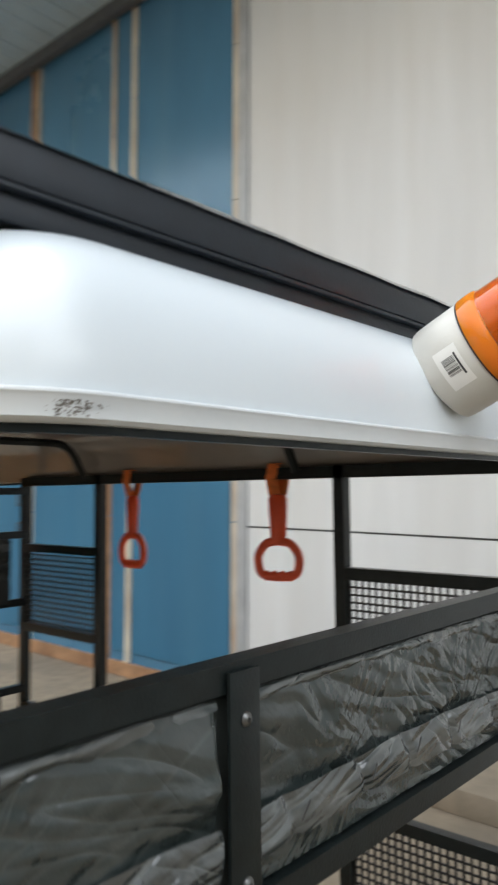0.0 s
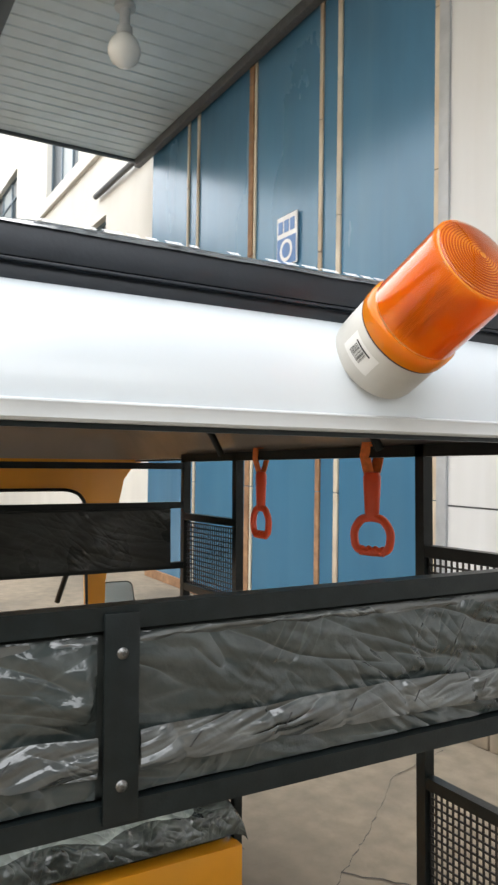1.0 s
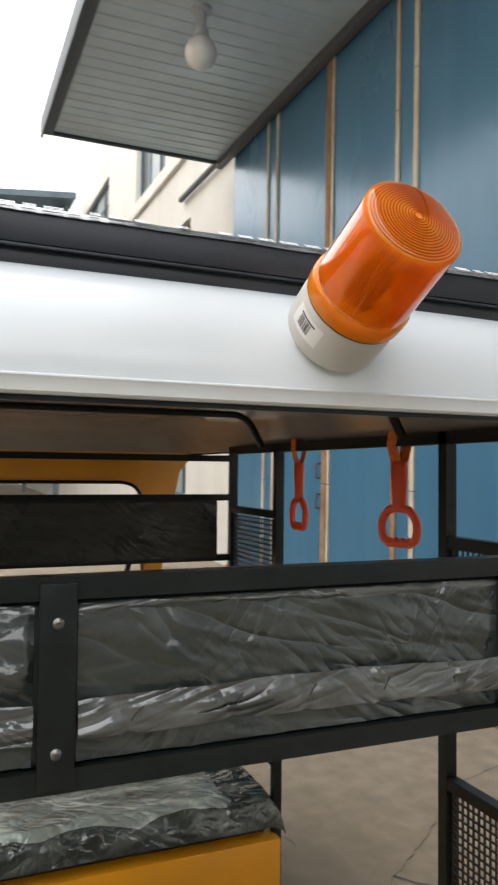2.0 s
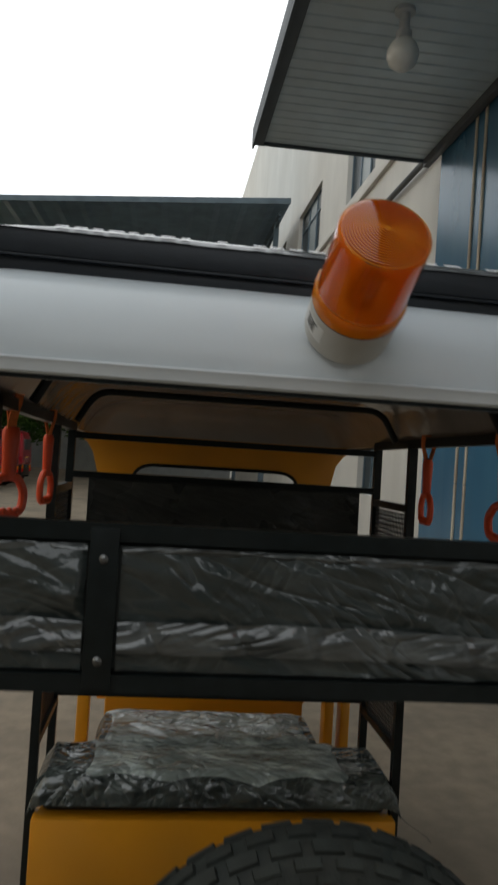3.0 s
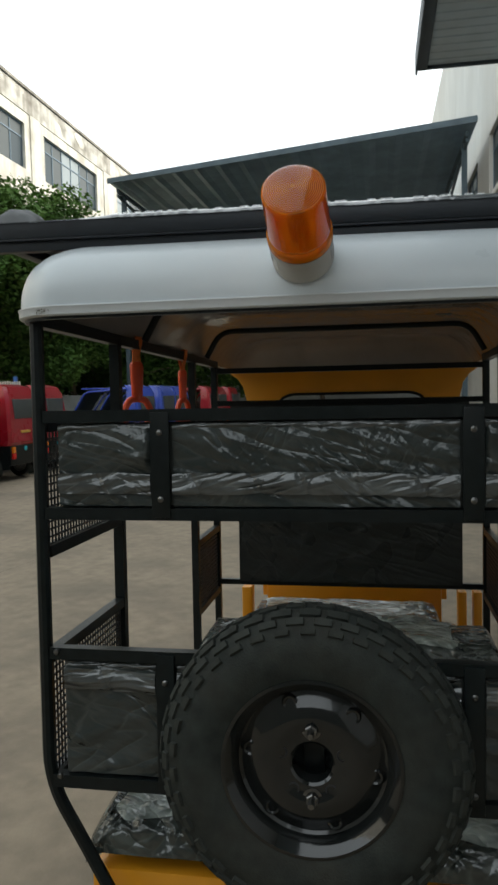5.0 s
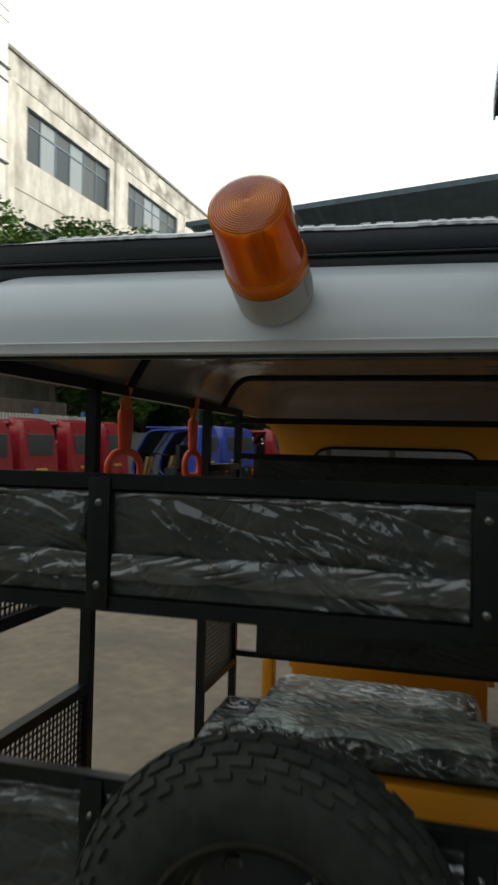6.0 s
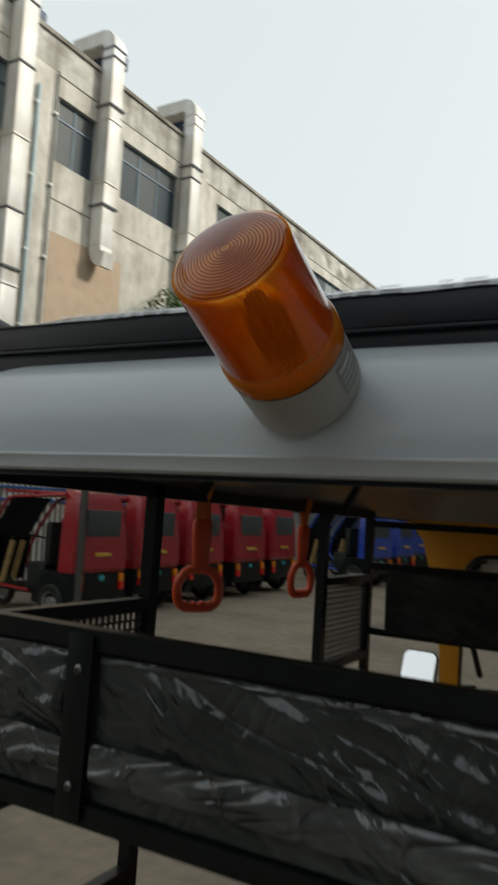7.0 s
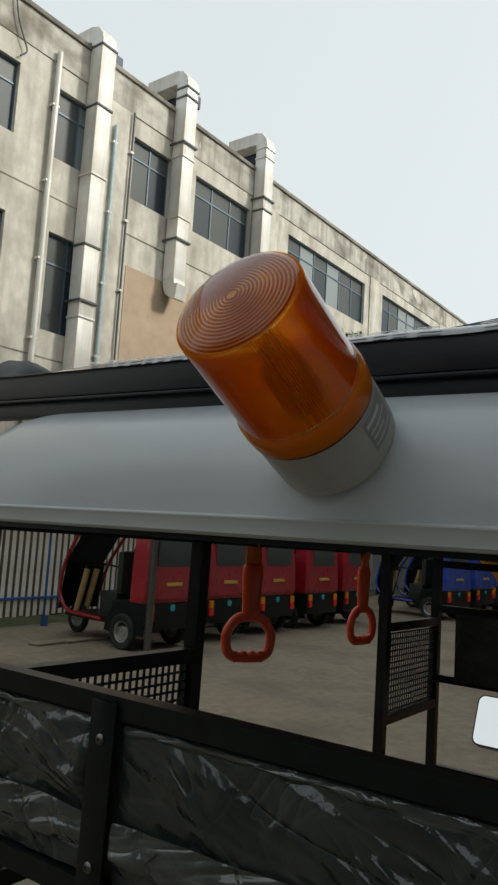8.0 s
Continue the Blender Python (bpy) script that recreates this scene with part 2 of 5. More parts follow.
M_FILMDARK = film_mat("thin_wrap", (0.018, 0.021, 0.020), (0.60, 0.64, 0.62), 0.006, 0.018, 0.015, 0.28, 0.008, PULLED, "x", 0.45)
M_FILMFOLD = film_mat("milky_wrap", (0.018, 0.022, 0.022), (0.60, 0.65, 0.65), 0.060, 0.10, 0.08, 0.11, 0.019, BANDED, "x", 1.0)
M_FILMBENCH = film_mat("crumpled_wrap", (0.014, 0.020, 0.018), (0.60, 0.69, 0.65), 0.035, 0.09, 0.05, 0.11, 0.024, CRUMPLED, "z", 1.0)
M_FILMSHEEN = film_mat("top_sheen_wrap", (0.020, 0.028, 0.025), (0.62, 0.71, 0.67), 0.31, 0.44, 0.12, 0.11, 0.026, CRUMPLED, "z", 1.0)
M_FILMPRINT = mat("film_over_frame", (0.11, 0.12, 0.13), 0.14, 0, 0.3, 30, 0.1, 60, (0.25, 0.26, 0.27), 12, 0.5, coat=0.8)
M_MESHBLACK = mat("black_mesh", (0.012, 0.012, 0.013), 0.45, 0, 0.2, 50)
M_CONCRETE = mat("concrete", (0.235, 0.190, 0.136), 0.85, 0, 0.17, 9.0, 0.28, 45, (0.130, 0.109, 0.084), 1.1, 0.8)
M_CRACK = mat("crack_dirt", (0.07, 0.06, 0.05), 0.95, 0, 0.3, 40)
# paler than the lower leaves: lens haze is put into this blue
M_BLUEWALL = mat("blue_sheet_steel", (0.058, 0.170, 0.285), 0.25, 0.1, 0.07, 3, 0.05, 1.6, (0.075, 0.21, 0.34), 0.8, 0.5, (1, 1, 0.35), streak=((0.12, 0.23, 0.32), 0.22, 5.0))
M_BLUECLEAR = mat("blue_without_haze", (0.026, 0.125, 0.225), 0.4, 0.0, 0.06, 3, 0.04, 2.0, (0.040, 0.165, 0.27), 1.2, 0.4, (1, 1, 0.35), streak=((0.07, 0.19, 0.28), 0.2, 4.0))
M_STRIPTAN = mat("cream_cover_strip", (0.55, 0.50, 0.40), 0.6, 0, 0.15, 10, 0.1, 60, (0.30, 0.16, 0.07), 2.2, 0.75, (1, 1, 0.5))
M_RUST = mat("rusty_strip", (0.30, 0.17, 0.09), 0.8, 0, 0.3, 12, 0.3, 80, (0.13, 0.06, 0.03), 3, 0.6)
M_GREYWALL = mat("grey_wall_panel", (0.60, 0.62, 0.635), 0.5, 0, 0.04, 5, 0.05, 30, (0.50, 0.51, 0.51), 0.9, 0.5, (1.6, 1, 0.16), streak=((0.50, 0.50, 0.49), 0.4, 4.0))
M_GUTTER = mat("dark_gutter_sheet", (0.048, 0.066, 0.080), 0.6, 0.1, 0.1, 4)
M_SOFFIT = mat("ribbed_soffit", (0.44, 0.54, 0.60), 0.42, 0.1, 0.06, 4, 0.05, 30, (0.36, 0.40, 0.42), 0.7, 0.45)
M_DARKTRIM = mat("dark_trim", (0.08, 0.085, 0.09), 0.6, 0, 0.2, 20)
M_PLASTER = mat("old_plaster", (0.62, 0.59, 0.515), 0.9, 0, 0.14, 5.0, 0.25, 12, (0.27, 0.235, 0.185), 1.1, 0.66, (1, 1, 0.6), streak=((0.24, 0.21, 0.165), 0.34, 2.6))
M_PLASTER2 = mat("beige_render", (0.60, 0.59, 0.55), 0.9, 0, 0.06, 2.0, 0.15, 14, (0.48, 0.46, 0.42), 0.5, 0.5, (1, 1, 0.5), streak=((0.44, 0.42, 0.38), 0.22, 1.2))
M_MOULD = mat("stained_coping", (0.20, 0.18, 0.15), 0.95, 0, 0.4, 2.5, 0.3, 10, (0.44, 0.41, 0.35), 0.9, 0.8)
M_PARAPET = mat("stained_parapet", (0.54, 0.515, 0.455), 0.95, 0, 0.15, 2.5, 0.3, 10, (0.17, 0.15, 0.12), 1.1, 0.95, (1, 1, 1.3), streak=((0.17, 0.15, 0.12), 0.7, 3.0))
M_TANPATCH = mat("tan_render", (0.50, 0.38, 0.27), 0.9, 0, 0.1, 3, 0.2, 12)
M_DUCT = mat("white_duct_sheet", (0.70, 0.69, 0.65), 0.5, 0.1, 0.06, 3, 0.05, 20, (0.46, 0.41, 0.33), 0.8, 0.6, streak=((0.40, 0.34, 0.26), 0.5, 5.0))
M_WINFRAME = mat("blue_grey_frame", (0.10, 0.15, 0.19), 0.5, 0.2, 0.1, 10)
M_GLASS = glass_mat("window_glass", (0.035, 0.05, 0.058), 0.0)
M_GLASSMID = glass_mat("cab_glass", (0.075, 0.085, 0.085), 0.0)
M_GLASSPALE = glass_mat("blind_and_sky_glass", (0.27, 0.305, 0.31), 0.0)
M_SHED = mat("dark_roof_sheet", (0.10, 0.135, 0.16), 0.6, 0.0, 0.2, 2, 0.1, 10, (0.07, 0.09, 0.105), 0.6, 0.4, spec=0.2)
M_RED = mat("red_paint", (0.34, 0.008, 0.019), 0.28, 0, 0.08, 5, 0.02, 40, (0.22, 0.008, 0.012), 2, 0.4, coat=0.5)
M_BLUE = mat("blue_paint", (0.03, 0.07, 0.42), 0.28, 0, 0.08, 5, 0.02, 40, (0.02, 0.05, 0.25), 2, 0.4, coat=0.5)
M_REDLENS = mat("red_lens", (0.75, 0.02, 0.015), 0.15, coat=0.6)
M_ORANGELENS = mat("orange_lens", (0.9, 0.25, 0.01), 0.15, coat=0.6)
M_CYAN = mat("cyan_reflector", (0.03, 0.42, 0.50), 0.15, coat=0.6)
M_GOLD = mat("gold_badge", (0.75, 0.50, 0.10), 0.3, 0.3)
M_FENCEWHITE = mat("white_fence_paint", (0.78, 0.76, 0.68), 0.6, 0, 0.12, 6, stain=(0.55, 0.36, 0.2), stain_scale=2.5, stain_amount=0.6)
M_FENCEBLUE = mat("blue_fence_paint", (0.04, 0.13, 0.38), 0.5, 0, 0.15, 6)
M_WRAP = mat("tan_foam_wrap", (0.62, 0.42, 0.18), 0.8, 0, 0.15, 10)
M_BARK = mat("bark", (0.12, 0.09, 0.065), 0.95, 0, 0.3, 12, 0.6, 25)
M_LEAF = mat("leaf", (0.060, 0.125, 0.026), 0.65, 0, 0.4, 1.5, stain=(0.11, 0.17, 0.035), stain_scale=0.8, stain_amount=0.7, spec=0.15)
M_GRASS = mat("verge_grass", (0.07, 0.09, 0.035), 0.95, 0, 0.4, 6, 0.6, 30, (0.16, 0.13, 0.08), 1.2, 0.7)
M_BULB = mat("opal_globe", (0.62, 0.64, 0.63), 0.25, 0, 0.02, 5)
M_SIGNBLUE = mat("sign_blue", (0.07, 0.19, 0.46), 0.4)
M_MIRROR = mat("mirror_glass", (0.9, 0.9, 0.9), 0.02, 1.0, 0.0, 5)
M_FLOORPLATE = mat("steel_floor", (0.16, 0.15, 0.14), 0.55, 0.5, 0.2, 12, 0.3, 60)
M_DARKWALL = mat("dark_block_wall", (0.17, 0.175, 0.165), 0.9, 0, 0.12, 3, 0.2, 14)
M_GREYWALL2 = mat("grey_yard_wall", (0.36, 0.38, 0.38), 0.85, 0, 0.12, 3, 0.2, 14)
M_SHEDUNDER = mat("blue_grey_roof_sheet", (0.19, 0.285, 0.365), 0.5, 0.1, 0.15, 2, 0.1, 10, (0.13, 0.18, 0.22), 0.6, 0.5)
M_SHED2 = mat("grey_holder", (0.42, 0.45, 0.47), 0.6)
M_BOUNDARY = mat("dark_gap_brown", (0.095, 0.078, 0.060), 0.95, 0, 0.3, 6, 0.3, 20, (0.16, 0.12, 0.085), 1.2, 0.6)
M_FAN = mat("dark_blue_housing", (0.03, 0.05, 0.10), 0.5)
M_PRINT = mat("white_print", (0.78, 0.80, 0.82), 0.5)

# ---------------------------------------------------------------- mesh helpers


def mesh_of(bm, name, smooth=True, angle=35):
    bmesh.ops.recalc_face_normals(bm, faces=bm.faces)
    me = bpy.data.meshes.new(name)
    bm.to_mesh(me)
    bm.free()
    if smooth:
        me.shade_smooth()
        me.set_sharp_from_angle(angle=radians(angle))
    return me


def part(name, bm, material, parent, label="", smooth=True):
    """One mesh object under a thing or a part."""
    me = mesh_of(bm, name, smooth)
    me.materials.append(material)
    ob = new(name, me)
    ob.parent = parent
    if label:
        tagged(ob, label)
    return ob


def thing(name, label, category, m=None, group="", kind=""):
    ob = new(name)
    ob.empty_display_size = 0.1
    if m is not None:
        ob.matrix_world = m
    return tagged(ob, label, category, group, kind)


def solid(name, bm, material, label, category="", group="", kind="", smooth=True):
    """A top-level thing made of one mesh."""
    me = mesh_of(bm, name, smooth)
    me.materials.append(material)
    return tagged(new(name, me), label, category, group, kind)


def B():
    return bmesh.new()


def box(bm, x0, x1, y0, y1, z0, z1, bev=0.0, seg=2, m=None):
    vs = [bm.verts.new((x, y, z)) for x in (x0, x1) for y in (y0, y1) for z in (z0, z1)]
    fs = [bm.faces.new([vs[i] for i in f]) for f in ((0, 1, 3, 2), (4, 6, 7, 5), (0, 4, 5, 1), (2, 3, 7, 6), (0, 2, 6, 4), (1, 5, 7, 3))]
    geo = vs
    if bev:
        es = list({e for f in fs for e in f.edges})
        r = bmesh.ops.bevel(bm, geom=es, offset=bev, segments=seg, affect="EDGES", profile=0.6)
        geo = list({v for f in r["faces"] for v in f.verts} | {v for v in vs if v.is_valid})
    if m is not None:
        bmesh.ops.transform(bm, matrix=m, verts=geo)
    return bm


def round_plate(hw, hh, rad, xa, xb, m):
    """A flat plate with round corners, facing along x."""
    bm = bmesh.new()
    ring = []
    for cy, cz, a0 in ((hw - rad, hh - rad, 0), (rad - hw, hh - rad, 90), (rad - hw, rad - hh, 180), (hw - rad, rad - hh, 270)):
        ring += [(cy + rad * math.cos(radians(a0 + 15 * i)), cz + rad * math.sin(radians(a0 + 15 * i))) for i in range(7)]
    back, front = [[bm.verts.new(m @ Vector((x, y, z))) for y, z in ring] for x in (xa, xb)]
    k = len(ring)
    for j in range(k):
        bm.faces.new((back[j], back[(j + 1) % k], front[(j + 1) % k], front[j]))
    bm.faces.new(front)
    bm.faces.new(back[::-1])
    return bm


def sweep(bm, pts, r=0.01, n=8, closed=False, square=False, caps=True, r2=None, up=None):
    """A tube along points; square gives a box section; r2 the second half-width."""
    pts = [Vector(p) for p in pts]
    k = len(pts)
    tang = []
    for i in range(k):
        a = pts[(i - 1) % k] if (closed or i > 0) else pts[i]
        b = pts[(i + 1) % k] if (closed or i < k - 1) else pts[i]
        tang.append((b - a).normalized())
    ref = Vector(up) if up else (Vector((0, 0, 1)) if abs(tang[0].z) < 0.9 else Vector((0, 1, 0)))
    rings = []
    if square:
        n = 4
    side = tang[0].cross(ref).normalized()
    for i in range(k):
        side = (side - tang[i] * side.dot(tang[i])).normalized()
        oth = tang[i].cross(side).normalized()
        ring = []
        for j in range(n):
            if square:
                u, v = ((1, 1), (-1, 1), (-1, -1), (1, -1))[j]
                s = 1.0
                if 0 < i < k - 1 or closed:
                    s = 1.0
                ring.append(bm.verts.new(pts[i] + side * u * r * s + oth * v * (r2 or r) * s))
            else:
                a = 2 * math.pi * j / n
                ring.append(bm.verts.new(pts[i] + side * math.cos(a) * r + oth * math.sin(a) * (r2 or r)))
        rings.append(ring)
    for i in range(k if closed else k - 1):
        p, q = rings[i], rings[(i + 1) % k]
        for j in range(n):
            bm.faces.new((p[j], p[(j + 1) % n], q[(j + 1) % n], q[j]))
    if caps and not closed:
        bm.faces.new(rings[0][::-1])
        bm.faces.new(rings[-1])
    return bm


def arc_corner(pts, rad, n=5):
    """Round the inner corners of a polyline."""
    pts = [Vector(p) for p in pts]
    out = [pts[0]]
    for a, b, c in zip(pts, pts[1:], pts[2:]):
        u, w = (a - b).normalized(), (c - b).normalized()
        d = min(rad, (a - b).length * 0.45, (c - b).length * 0.45)
        for i in range(n + 1):
            t = i / n
            out.append((b + u * d) * (1 - t) ** 2 + b * 2 * t * (1 - t) + (b + w * d) * t ** 2)
    out.append(pts[-1])
    return out


def lathe(bm, prof, n=32, m=None, wob=None, cap=True):
    """Turn a profile of (radius, height) round z; wob(radius, angle index, ring index) changes the radius."""
    rings = []
    for i, (r, h) in enumerate(prof):
        ring = []
        for j in range(n):
            a = 2 * math.pi * j / n
            rr = wob(r, j, i) if wob else r
            ring.append(bm.verts.new((rr * math.cos(a), rr * math.sin(a), h)))
        rings.append(ring)
    for p, q in zip(rings, rings[1:]):
        for j in range(n):
            bm.faces.new((p[j], p[(j + 1) % n], q[(j + 1) % n], q[j]))
    if cap:
        bm.faces.new(rings[0][::-1])
        bm.faces.new(rings[-1])
    if m is not None:
        bmesh.ops.transform(bm, matrix=m, verts=[v for r in rings for v in r])
    return bm


def sheet(bm, o, u, v, nu, nv, f):
    """A grid from o along u and v, moved by f(point, s, t)."""
    o, u, v = Vector(o), Vector(u), Vector(v)
    g = [[bm.verts.new(f(o + u * (i / nu) + v * (j / nv), i / nu, j / nv)) for j in range(nv + 1)] for i in range(nu + 1)]
    for i in range(nu):
        for j in range(nv):
            bm.faces.new((g[i][j], g[i + 1][j], g[i + 1][j + 1], g[i][j + 1]))
    return bm


def ridged(p, scale, octaves=3):
    """Creases: sharp folds between softer planes."""
    s, a = 0.0, 1.0
    q = Vector(p) * scale
    for _ in range(octaves):
        s += a * (1 - abs(noise.noise(q)) * 2.2)
        q, a = q * 2.1 + Vector((3.1, 1.7, 5.3)), a * 0.5
    return s / 1.75


def holed_wall(bm, axis, at, back, a0, a1, z0, z1, holes):
    """A wall in the plane axis = at, thick to back, with rectangular openings (a0, a1, z0, z1) cut through."""
    cuts_a = sorted({a0, a1, *(h[0] for h in holes), *(h[1] for h in holes)})
    cuts_z = sorted({z0, z1, *(h[2] for h in holes), *(h[3] for h in holes)})

    def P(a, d, z):
        return (a, d, z) if axis == "y" else (d, a, z)
    cache = {}

    def V(a, d, z):
        k = (round(a, 4), round(d, 4), round(z, 4))
        if k not in cache:
            cache[k] = bm.verts.new(P(a, d, z))
        return cache[k]

    def is_hole(ca, cz):
        return any(h[0] < ca < h[1] and h[2] < cz < h[3] for h in holes)
    na, nz = len(cuts_a) - 1, len(cuts_z) - 1
    full = [[not is_hole((cuts_a[i] + cuts_a[i + 1]) / 2, (cuts_z[j] + cuts_z[j + 1]) / 2) for j in range(nz)] for i in range(na)]
    for i in range(na):
        for j in range(nz):
            if not full[i][j]:
                continue
            p, q, r, s = cuts_a[i], cuts_a[i + 1], cuts_z[j], cuts_z[j + 1]
            for d in (at, back):
                bm.faces.new((V(p, d, r), V(q, d, r), V(q, d, s), V(p, d, s)))
            for di, dj, e in ((-1, 0, (p, r, p, s)), (1, 0, (q, r, q, s)), (0, -1, (p, r, q, r)), (0, 1, (p, s, q, s))):
                ii, jj = i + di, j + dj
                if not (0 <= ii < na and 0 <= jj < nz) or not full[ii][jj]:
                    bm.faces.new((V(e[0], at, e[1]), V(e[2], at, e[3]), V(e[2], back, e[3]), V(e[0], back, e[1])))
    return bm

# ---------------------------------------------------------------- ground and yard
bm = B()
sheet(bm, (-400, -400, 0), (800, 0, 0), (0, 800, 0), 40, 40, lambda p, s, t: p)
solid("ground", bm, M_CONCRETE, "worn pale concrete yard with stains and fine cracks", "ground", kind="structure")

crack_runs = (((-1.6, 1.45), (-2.06, 2.02), (-2.25, 2.3), (-2.65, 2.79), (-2.8, 3.3)), ((-2.06, 2.02), (-1.7, 2.35), (-1.3, 2.4)),
              ((-2.39, 1.77), (-2.9, 1.62), (-3.4, 1.9)), ((-4.6, -2.3), (-5.42, -2.15), (-6.49, -1.98), (-8.0, -1.75), (-10.5, -1.6)))
for run in crack_runs:
    bm = B()
    pts = []
    for a, b in zip(run, run[1:]):
        for k in range(12):
            t = k / 12
            pts.append((a[0] + (b[0] - a[0]) * t + random.uniform(-.007, .007), a[1] + (b[1] - a[1]) * t + random.uniform(-.007, .007)))
    vs = []
    for i, (x, y) in enumerate(pts):
        w = random.uniform(0.002, 0.006)
        vs.append((bm.verts.new((x - w, y + w * 0.6, 0.004)), bm.verts.new((x + w, y - w * 0.6, 0.004))))
    for p, q in zip(vs, vs[1:]):
        bm.faces.new((p[0], p[1], q[1], q[0]))
    solid("ground_crack", bm, M_CRACK, "dark irregular crack in the concrete yard", kind="structure")

# kerb along the workshop wall
bm = B()
for i in range(16):
    x = -3.4 + i * 0.75
    box(bm, x, x + 0.742, 3.48, 4.098, 0, 0.13 + random.uniform(-.006, .006), 0.018)
solid("kerb", bm, M_CONCRETE, "rough concrete kerb along the workshop wall", kind="structure")

# ---------------------------------------------------------------- workshop with the blue sheet wall
WY = 4.1
bm = B()
# raised to 14 m, unseen above the canopy, so that it shades the yard
box(bm, -9.30, -3.69, WY, WY + 0.2, 0, 14)
wall_blue = solid("wall_blue", bm, M_BLUEWALL, "tall blue sheet steel workshop wall with pale cover strips", kind="structure", smooth=False)
for x, w, mt, z in ((-4.93, .030, M_STRIPTAN, .12), (-5.21, .026, M_STRIPTAN, 2.3), (-5.21, .034, M_RUST, .12), (-6.50, .045, M_RUST, .12), (-6.41, .020, M_STRIPTAN, .12),
                    (-7.805, .024, M_STRIPTAN, .12), (-8.085, .024, M_STRIPTAN, .12), (-3.715, .034, M_STRIPTAN, .12)):
    bm = B()
    top = 2.29 if (mt is M_RUST and x > -6) else 5.86
    while z < top - .01:
        h = min(1.22, top - z)
        box(bm, x - w, x + w, WY - 0.022, WY - 0.001, z, z + h - 0.006, 0.004, 1)
        z += h
    part("cover_strip", bm, mt, wall_blue, "rust-brown cover strip" if mt is M_RUST else "")
# deeper blue without the wall's haze; the first leaf is added for it
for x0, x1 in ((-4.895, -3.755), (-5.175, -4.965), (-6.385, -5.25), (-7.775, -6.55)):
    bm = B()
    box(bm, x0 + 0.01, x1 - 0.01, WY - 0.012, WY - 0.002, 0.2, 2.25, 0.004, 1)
    part("door_leaf", bm, M_BLUECLEAR, wall_blue)
bm = B()
box(bm, -9.30, -3.69, WY - 0.03, WY - 0.002, 0.0, 0.12, 0.006, 1)
part("base_strip", bm, M_RUST, wall_blue, "rusty flat strip along the ground")
for z in (1.42, 1.1):
    bm = B()
    sweep(bm, arc_corner([(-6.58, WY - 0.012, z + .13), (-6.58, WY - 0.06, z + .13), (-6.58, WY - 0.06, z - .02), (-6.58, WY - 0.012, z - .02)], .02), 0.011)
    part("pull_handle", bm, M_DARKTRIM, wall_blue, "dark steel pull handle")
# pale drips and scraped marks under the door head
for x, z, h in ((-4.45, 1.55, .16), (-4.60, 1.56, .20), (-4.30, 1.58, .12), (-5.35, 1.62, .13)):
    bm = B()
    vs = [bm.verts.new((x + a, WY - 0.004, z + b)) for a, b in ((-.018, h / 2), (.02, h / 2), (.012, 0), (.002, -h / 2), (-.010, -.02))]
    bm.faces.new(vs)
    part("paint_mark", bm, M_PRINT, wall_blue, "pale torn tape mark", smooth=False)

bm = B()
vs = [bm.verts.new((-5.73 + a, WY - 0.006, 1.70 + b)) for a, b in ((-.09, .10), (.09, .09), (.02, -.07), (-.01, -.06))]
bm.faces.new(vs)
part("paint_mark", bm, M_STRIPTAN, wall_blue, "torn cream paper scrap", smooth=False)

sign = thing("wall_sign", "small blue and white notice plate on the blue wall", "sign", pose(-5.75, WY - 0.02, 3.77))
bm = B()
box(bm, -.18, .18, -.012, .0, -.26, .24, 0.01)
plate = part("plate", bm, M_PRINT, sign, "white enamel plate")
bm = B()
box(bm, -.165, .165, -.016, -.0125, -.25, .02)
part("lower_field", bm, M_SIGNBLUE, plate, "blue field")
bm = B()
lathe(bm, [(.11, 0), (.11, .003), (.075, .003), (.075, 0)], 28, pose(0, -.017, -.11, 90), cap=False)
part("emblem", bm, M_PRINT, plate, "white ring")
for i in range(3):
    bm = B()
    box(bm, -.15 + i * .105, -.07 + i * .105, -.016, -.0125, .07, .19)
    part("lettering_bar", bm, M_SIGNBLUE, plate)

bm = B()
# same unseen extra height as the blue wall, to keep sun off the yard
box(bm, -3.675, 9, WY - 0.03, WY + 0.2, 1.317, 14)
wall_grey = solid("wall_grey", bm, M_GREYWALL, "pale grey streaked metal wall panels", kind="structure", smooth=False)
bm = B()
box(bm, -3.675, 9, WY - 0.03, WY + 0.2, 0.0, 1.303)
part("lower_panel", bm, M_GREYWALL, wall_grey, smooth=False)
bm = B()
box(bm, -3.675, 9, WY - 0.012, WY + 0.2, 1.303, 1.317)
part("panel_joint", bm, M_DARKTRIM, wall_grey, "dark recessed joint")
bm = B()
box(bm, -3.67, -3.57, WY - 0.055, WY - 0.031, 0.13, 5.86, 0.006)
part("corner_trim", bm, mat("grey_trim", (0.36, 0.38, 0.40), 0.5, 0.1), wall_grey, "grey folded corner trim")

# unseen wall added behind the camera to darken rear faces and their reflections
bm = B()
box(bm, 9.0, 9.3, -14, -2.6, 0, 9.4)
box(bm, 9.0, 9.3, -2.6, WY, 0, 4.9)
solid("light_block_wall", bm, M_DARKWALL, "unseen dark wall added to cut the sky light from behind", kind="structure", smooth=False)

# ribbed canopy over the wall
bm = B()
x0, x1, pitch = -9.72, 7.0, 0.21
prof = []
k = 0
while x0 + k * pitch < x1:
    x = x0 + k * pitch
    prof += [(x, 5.92), (x + .15, 5.92), (x + .165, 5.932), (x + .195, 5.932)]
    k += 1
lo = [(bm.verts.new((x, 1.67, z)), bm.verts.new((x, WY, z))) for x, z in prof]
